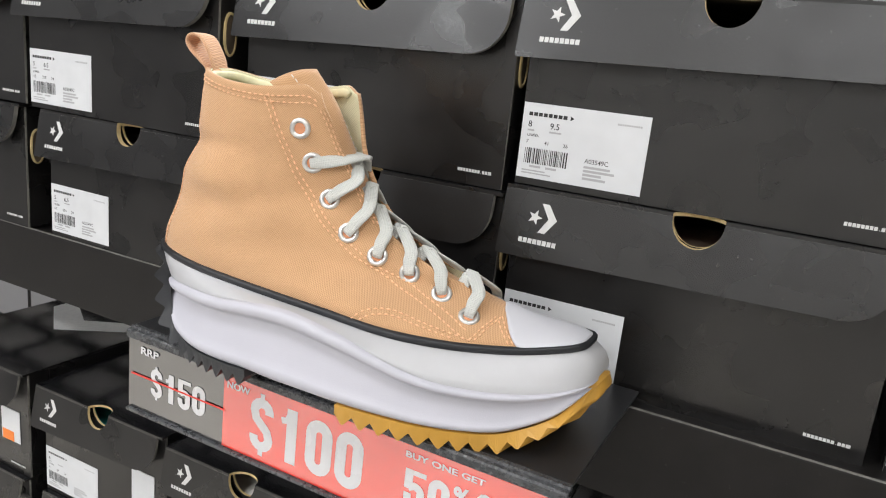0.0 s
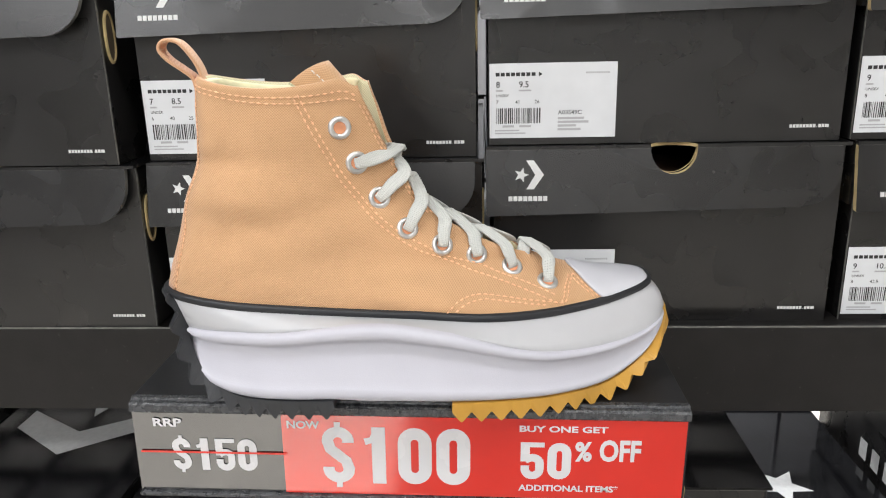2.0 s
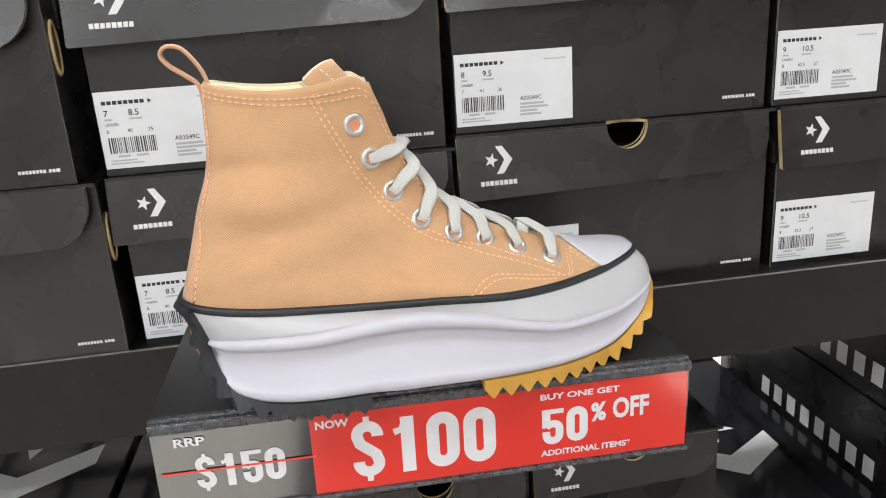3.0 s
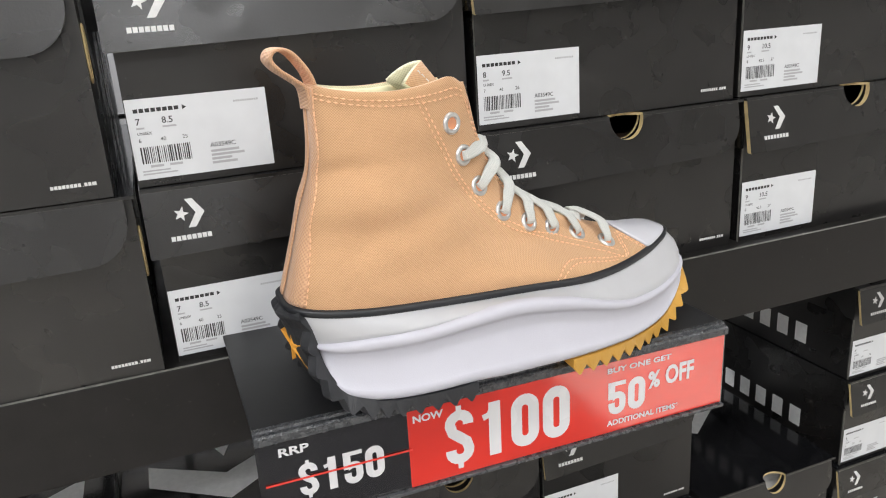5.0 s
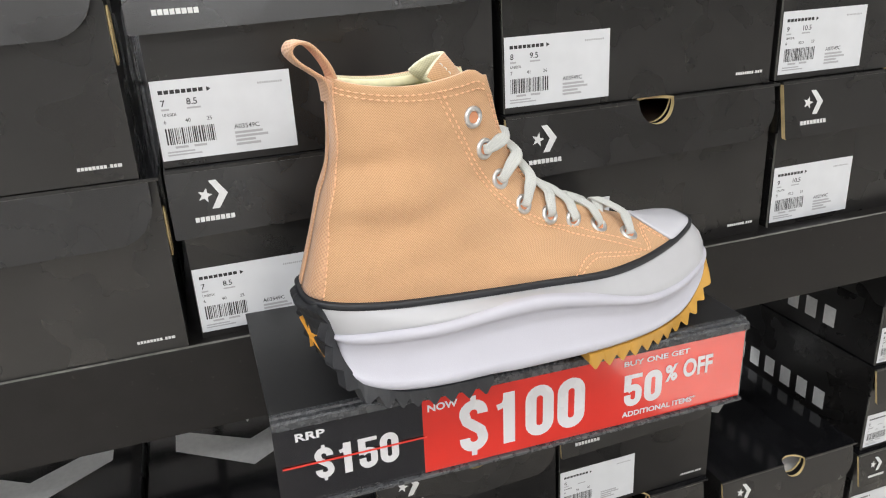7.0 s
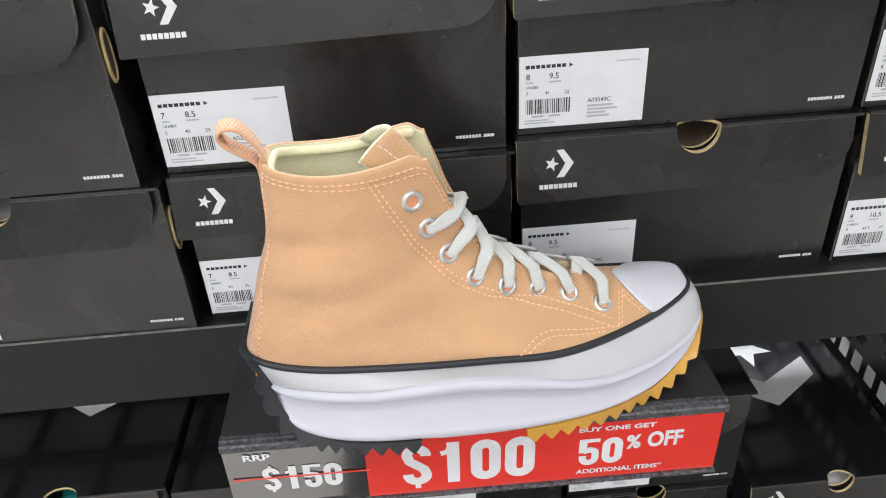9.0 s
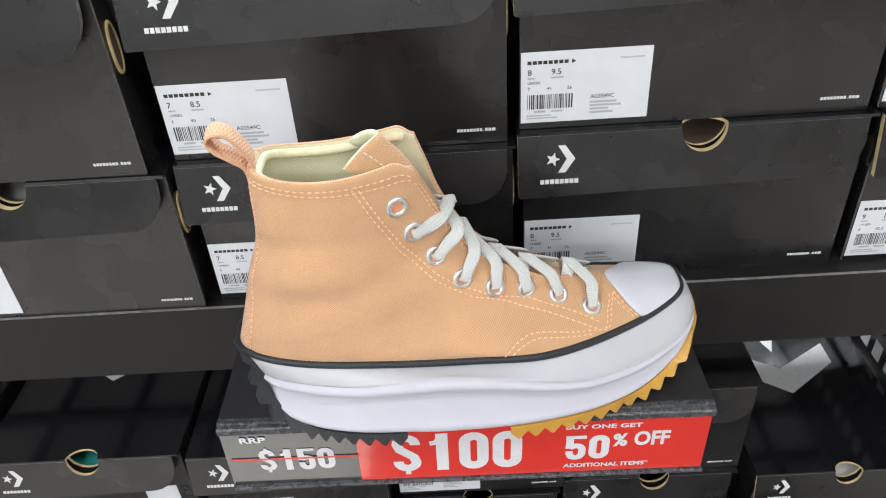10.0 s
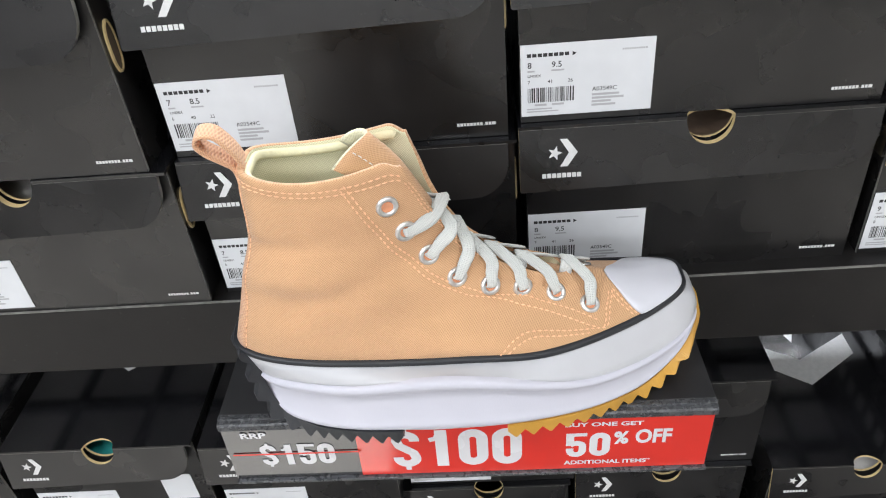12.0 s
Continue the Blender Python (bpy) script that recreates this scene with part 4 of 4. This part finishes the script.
def sneaker():
    e = empty("sneaker", pose(0, 0, 0), "coral canvas platform high-top sneaker with white laces on display plate", "shoe")
    nu, nv = 84, 56

    def both(fn_side):
        bm = fn_side(-1)
        other = fn_side(1)
        vm = {v: bm.verts.new(v.co) for v in other.verts}
        for f in other.faces:
            bm.faces.new([vm[v] for v in f.verts])
        other.free()
        bmesh.ops.remove_doubles(bm, verts=bm.verts[:], dist=2e-5)
        bmesh.ops.recalc_face_normals(bm, faces=bm.faces[:])
        return bm
    # canvas upper, lined with cream cloth
    bm = both(lambda sd: grid_bm(lambda a, b: upper_point(a, b, sd), nu, nv))
    up_dir = sum((f.normal.z for f in bm.faces if f.calc_center_median().x > -0.14), 0.0)
    if up_dir < 0:
        bmesh.ops.reverse_faces(bm, faces=bm.faces[:])
    uv_plane(bm)
    upper = part("upper", bm, [CANVAS, LINING], e, "coral canvas upper", True)
    solid(upper, 0.0028, -1.0, 1, 0)

    # rolled cream binding just inside the collar
    chain, nrms = [], []
    for sd, order in ((-1, range(37, -1, -1)), (1, range(1, 38))):
        for i in order:
            p, du, dv, n = upper_frame(i / 40, 0.995, sd)
            chain.append(p - n * 0.0040 + Vector((0, 0, -0.0032)))
            nrms.append(Vector((0, 0, 1)))
    part("collar_binding", sweep(chain, oval(0.0019, 0.0026, 10, 1), nrms), LINING_ROLL, e, "padded cream collar binding", True)

    # toe cap laid over the front of the upper
    def cap_line(z):
        return -0.1205 - (z - 1.3565) * 1.3

    def cap_tau(v, sd):
        lo, hi = 0.3, 1.0
        for _ in range(26):
            m = (lo + hi) / 2
            p = upper_point(m, v, sd)
            if p.x < cap_line(p.z):
                lo = m
            else:
                hi = m
        return hi
    vtop = 0.0
    for i in range(200):
        x, z = path_curve(FRONT, i / 200)
        if x < cap_line(z):
            vtop = i / 200
            break

    def cap_side(sd):
        def fn(a, b):
            v = vtop * b * 0.999
            t0 = cap_tau(v, sd)
            t = t0 + (1 - t0) * a
            p, du, dv, n = upper_frame(min(t, 0.999), v, sd)
            q = upper_point(t, v, sd)
            if n.z < -0.2:
                n = -n
            return q + Vector((0, 0, 0.0006)) + Vector((n.x, n.y if a < 0.97 else 0, n.z)) * (0.0006 + 0.0006 * smooth(0, 0.05, a))
        return grid_bm(fn, 30, 26)
    bm = both(cap_side)
    up_dir = sum(f.normal.z for f in bm.faces)
    if up_dir < 0:
        bmesh.ops.reverse_faces(bm, faces=bm.faces[:])
    solid(part("toe_cap", bm, CAP_WHITE, e, "smooth white rubber toe cap", True), 0.0016)

    # stripe, foxing, midsole
    part("stripe", loop_bm([lambda t, s: stripe_edge(t, s, -0.0006, 0.0020), lambda t, s: stripe_edge(t, s, 0.0018, 0.0017), lambda t, s: stripe_edge(t, s, 0.0025, 0.0009),
                            lambda t, s: stripe_edge(t, s, 0.0025, -0.0010), lambda t, s: stripe_edge(t, s, 0.0014, -0.0022)], cap=False), STRIPE_BLACK, e, "thin black rubber stripe", True)
    blend = lambda k, o: (lambda t, s: stripe_edge(t, s, 0.0012, -0.0018).lerp(wave_edge(t, s, 0.0006), k) + Vector((2.6 * max(0.0, o) * smooth(0.78, 0.97, t), s * o * math.sin(math.pi * t), 0)))
    part("foxing", loop_bm([blend(0.0, 0), blend(0.12, 0.0008), blend(0.4, 0.0014), blend(0.75, 0.0010), blend(0.95, 0.0), blend(1.0, -0.0012)], cap=False), RUBBER_WHITE, e, "glossy white rubber foxing band", True)
    prof = [(-0.02, -0.002), (-0.01, 0.0006), (0.02, 0.0022), (0.07, 0.0027), (0.13, 0.0024), (0.175, 0.0012), (0.20, -0.0012), (0.24, -0.0020), (0.34, -0.0024), (0.5, -0.0016), (0.7, -0.0002), (0.82, 0.0010), (0.85, 0.0016), (0.93, 0.0012), (0.985, 0.0), (1.0, -0.0015), (1.0, -0.004)]
    part("midsole", loop_bm([(lambda t, s, f=f, o=o: wave_edge(t, s, o, f)) for f, o in prof]), FOAM_WHITE, e, "thick white foam platform midsole", True)

    # treads
    heel_path = [(-0.3485, 1.3735, -0.3450), (-0.3505, 1.364, -0.3415), (-0.3495, 1.350, -0.3405), (-0.3460, 1.337, -0.3370), (-0.339, 1.3265, -0.3300), (-0.325, 1.3205, -0.3170), (-0.304, 1.3190, -0.3030), (-0.2625, 1.3212, -0.2625)]
    n = 12
    part("heel_tread", tread(heel_path, [i / n for i in range(n + 1)], 0.0046, 0.0104, lambda u: 0.95 + 0.05 * smooth(0.3, 0.55, u)), TREAD_BLACK, e, "black saw-toothed rubber heel tread")
    toe_path = [(-0.203, 1.3188, -0.203), (-0.172, 1.3170, -0.172), (-0.142, 1.3162, -0.1430), (-0.120, 1.3165, -0.1260), (-0.104, 1.3215, -0.1140), (-0.0935, 1.3290, -0.1050), (-0.0870, 1.3375, -0.0985), (-0.0852, 1.3450, -0.0940)]
    n = 12
    part("toe_tread", tread(toe_path, [i / n for i in range(n + 1)], 0.0052, 0.0106, lambda u: 1 - 0.38 * smooth(0.66, 1.0, u), True), TREAD_GUM, e, "gum-brown saw-toothed rubber toe tread")
    # star on the back of the heel
    bm = bmesh.new()
    pts = star_points(0, 0, 0.0150, 0.0)
    a = [bm.verts.new((0, x, z)) for x, z in pts]
    b = [bm.verts.new((0.005, x * 1.05, z * 1.05)) for x, z in pts]
    c = bm.verts.new((-0.0025, 0, 0))
    for i in range(10):
        j = (i + 1) % 10
        bm.faces.new((a[i], a[j], c))
        bm.faces.new((a[j], a[i], b[i], b[j]))
    bmesh.ops.recalc_face_normals(bm, faces=bm.faces[:])
    st = part("heel_star", bm, STAR_ORANGE, e, "orange rubber star set in the heel tread")
    st.matrix_basis = pose(-0.3500, mid_y(-0.36) - 0.0050, 1.3490, 0, -6, 18)

    # heel strip and pull loop
    def strip_fn(sd):
        def fn(a, b):
            p, du, dv, n = upper_frame(0.001 + 0.105 * a * (1 - 0.25 * b), 0.02 + 0.97 * b, sd)
            if n.x > 0.3:
                n = -n
            n.y = n.y if a > 0.03 else 0
            return p + n * 0.0008
        return grid_bm(fn, 8, 40)
    bm = both(strip_fn)
    if sum(f.normal.x for f in bm.faces) > 0:
        bmesh.ops.reverse_faces(bm, faces=bm.faces[:])
    uv_plane(bm, "xz")
    lay = bm.loops.layers.uv["UVMap"]
    for f in bm.faces:
        for lp in f.loops:
            lp[lay].uv = (lp.vert.co.y, lp.vert.co.z)
    solid(part("heel_strip", bm, WEBBING, e, "ribbed coral webbing heel strip", True), 0.0010)
    yl = mid_y(-0.33) - 0.001
    loop = catmull([(-0.3285, yl, 1.468), (-0.3295, yl, 1.4780), (-0.3350, yl - 0.0005, 1.4832), (-0.3415, yl - 0.001, 1.4882), (-0.3448, yl - 0.001, 1.4932), (-0.3420, yl - 0.001, 1.4970),
                    (-0.3360, yl, 1.4962), (-0.3310, yl, 1.4912), (-0.3267, yl, 1.4840), (-0.3247, yl, 1.4760), (-0.3247, yl, 1.468)], 7)
    nl = []
    for i, p in enumerate(loop):
        t = (loop[min(len(loop) - 1, i + 1)] - loop[max(0, i - 1)]).normalized()
        nl.append(Vector((-0.15, 0.98, 0)).cross(t))
    part("pull_loop", sweep(loop, oval(0.0076, 0.0010, 12, 0.5), nl), [WEBBING], e, "coral webbing heel pull loop", True)

    # tongue
    tchain = [(-0.139, 1.3685), (-0.152, 1.3715), (-0.166, 1.3772), (-0.195, 1.3898), (-0.218, 1.4072), (-0.231, 1.4280), (-0.240, 1.4450), (-0.2510, 1.4670), (-0.2640, 1.4842)]
    dense = [path_curve(tchain, i / 40) for i in range(41)]

    def tongue_fn(a, b):
        f = -1 + 2 * a
        x, z = dense[round(b * 40)]
        hw = 0.0110 + 0.0052 * b
        x += -0.016 * abs(f) ** 1.6 * b ** 2
        drop = 0.0075 * abs(f) ** 2.2 * (1 - 0.6 * b) + 0.0060 * abs(f) ** 3 * b**6
        return Vector((x, throat_y(x, 0.3 + 0.7 * b) + f * hw, z + 0.0012 - drop))
    bm = grid_bm(tongue_fn, 14, 40)
    bm.normal_update()
    if sum(f.normal.z for f in bm.faces) < 0:
        bmesh.ops.reverse_faces(bm, faces=bm.faces[:])
    uv_plane(bm, "yz")
    tongue = part("tongue", bm, [CANVAS, LINING], e, "coral tongue with white stitches along its cream edge", True)
    solid(tongue, 0.0032, -1, 1, 1)
    # a row of stitches beside each edge
    for sd in (-1, 1):
        lift = Vector((0.0007, sd * 0.0006, 0.0006))
        row = [(tongue_fn(0.5 + sd * 0.335, 0.72 + 0.28 * k / 15) + lift * 0.6, Vector((0.6, sd * 0.2, 0.8))) for k in range(16)]
        tagged(part("tongue_stitch", stitch_bm(row, 0.0026, 0.0008, 0.0004), THREAD_WHITE, tongue), kind="stuff")

    # eyelets and laces
    spots = [(-0.2570, 1.4540), (-0.2500, 1.4360), (-0.2400, 1.4170), (-0.2262, 1.4005), (-0.2085, 1.3905), (-0.1905, 1.3835), (-0.1715, 1.3755), (-0.1525, 1.3680)]
    ring_bm = bmesh.new()
    prof = [(0.0030, -0.0008), (0.0030, 0.0004), (0.0034, 0.0010), (0.0042, 0.0013), (0.0052, 0.0011), (0.0058, 0.0004), (0.0059, -0.0006)]
    m = 28
    rr = [[ring_bm.verts.new((r * math.cos(2 * math.pi * i / m), r * math.sin(2 * math.pi * i / m), z)) for r, z in prof] for i in range(m)]
    for i in range(m):
        for j in range(len(prof) - 1):
            ring_bm.faces.new((rr[i][j], rr[(i + 1) % m][j], rr[(i + 1) % m][j + 1], rr[i][j + 1]))
    bmesh.ops.recalc_face_normals(ring_bm, faces=ring_bm.faces[:])
    ring_me = bpy.data.meshes.new("eyelet")
    ring_bm.to_mesh(ring_me)
    ring_bm.free()
    ring_me.materials.append(EYELET)
    for p in ring_me.polygons:
        p.use_smooth = True
    hole_bm = bmesh.new()
    add_poly(hole_bm, [(0.00305 * math.cos(2 * math.pi * i / 20), 0.00305 * math.sin(2 * math.pi * i / 20), 0.0004) for i in range(20)])
    hole_me = bpy.data.meshes.new("eyelet_hole")
    hole_bm.to_mesh(hole_me)
    hole_bm.free()
    hole_me.materials.append(CORAL_INNER)
    frames = {}
    for i, (x, z) in enumerate(spots):
        tau, v = find_on_upper(x, z)
        for sd in (-1, 1):
            p, du, dv, nrm = upper_frame(tau, v, sd)
            if nrm.y * sd < 0:
                nrm = -nrm
            nrm = (nrm + Vector((0, sd * 0.15, 0))).normalized()
            frames[(i, sd)] = (p, nrm)
            q = nrm.to_track_quat("Z", "Y").to_matrix().to_4x4()
            ob = new("eyelet", ring_me)
            ob.parent = e
            ob.matrix_basis = Matrix.Translation(p + nrm * 0.0003) @ q
            tagged(ob, "round nickel eyelet")
            ho = new("eyelet_hole", hole_me)
            ho.parent = ob
    # laces: each comes up through its eyelet, bows forward and crosses the throat
    for i in range(1, 8):
        bow, dx, dz = LACES[i - 1]
        for sd in (-1, 1):
            p, nrm = frames[(i, sd)]
            across = Vector((0, -sd, 0))
            low = 0.0010 if sd < 0 else 0.0
            crest = Vector((p.x + dx, throat_y(p.x + dx, 0.6) + sd * 0.001, p.z + dz + low))
            reach = abs(crest.y - p.y)
            mid = p + Vector((bow * (1.0 if sd < 0 else 0.3), 0, 0.55 * dz + low)) + across * reach * 0.50 + nrm * (0.0022 if sd < 0 else 0.0008)
            first = p.lerp(mid, 0.45) + nrm * 0.0024
            over = crest + across * 0.0050 + Vector((-0.0018, 0, -0.0016))
            under = crest + across * 0.0085 + Vector((-0.0036, 0, -0.0085))
            pts = catmull([p - nrm * 0.0030, p + nrm * 0.0022, first, mid, crest, over, under], 7)
            ns = []
            for k, q in enumerate(pts):
                w = k / (len(pts) - 1)
                ns.append((nrm.lerp(Vector((0.25, sd * (0.35 if sd < 0 else 0.9), 1)), smooth(0.15, 0.66, w))).lerp(across + Vector((0.1, 0, 0.5)), smooth(0.70, 1.0, w)))
            part("lace", sweep(pts, oval(0.0037, 0.0009, 14, 0.7), ns, width=lambda w: 0.74 + 0.26 * smooth(0.12, 0.40, w)), LACE, e, "flat white cotton lace", True)

    # stitching on the canvas
    def rows(chain_fn, count, name="stitching", mat=THREAD):
        ch = []
        for k in range(count + 1):
            tau, v = chain_fn(k / count)
            p, du, dv, nrm = upper_frame(tau, v, -1)
            if nrm.y > 0:
                nrm = -nrm
            ch.append((p + nrm * 0.0002, nrm))
        tagged(part(name, stitch_bm(ch), mat, upper), kind="stuff")
    rows(lambda k: (0.085 + 0.895 * k, 0.968), 60)
    rows(lambda k: (0.085 + 0.875 * k, 0.948), 60)
    for t in (0.978, 0.955):
        rows(lambda k: (t, 0.60 + 0.345 * k), 40)
    rows(lambda k: (0.108 - 0.026 * k, 0.03 + 0.93 * k), 60)

    def through_points(pts):
        tv = [find_on_upper(x, z) for x, z in pts]
        tt = [(i / (len(tv) - 1), a) for i, (a, b) in enumerate(tv)]
        vv = [(i / (len(tv) - 1), b) for i, (a, b) in enumerate(tv)]
        return lambda k: (min(0.998, lerp_curve(tt, k)), min(0.99, max(0.005, lerp_curve(vv, k))))
    stay = [(-0.2756, 1.4711), (-0.2646, 1.4473), (-0.2578, 1.4329), (-0.2492, 1.4194), (-0.2389, 1.4071), (-0.2282, 1.3976), (-0.2143, 1.3892), (-0.1973, 1.3815), (-0.1796, 1.3746), (-0.1612, 1.3681), (-0.1469, 1.3624)]
    rows(through_points(stay), 80)
    rows(through_points([(x - 0.0020, z - 0.0018) for x, z in stay]), 80)
    toe_seam = [(-0.2060, 1.3612), (-0.2025, 1.3650), (-0.1979, 1.3676), (-0.1890, 1.3684), (-0.1738, 1.3655), (-0.1550, 1.3618), (-0.1440, 1.3594)]
    rows(through_points(toe_seam), 40)
    rows(through_points([(x + 0.0024, z - 0.0019) for x, z in toe_seam[:-1]]), 40)
    for d in (0.0, 0.0022):
        rows(through_points([(-0.1440 - d, 1.3598), (-0.1410 - d, 1.3650), (-0.1385 - d, 1.3690)]), 20)
        rows(through_points([(-0.1255 - d, 1.3598), (-0.1325 - d, 1.3648), (-0.1385 - d, 1.3690)]), 20)
    return e


# forward bow, crest forward, crest up, from the upper eyelet to the lowest laced one
LACES = [(0.0140, 0.0190, 0.0040), (0.0121, 0.0040, 0.0205), (0.0066, 0.0013, 0.0240), (0.0000, -0.0110, 0.0225), (-0.0035, -0.0150, 0.0200), (-0.0055, -0.0170, 0.0182), (-0.0004, -0.0096, 0.0165)]
sneaker()
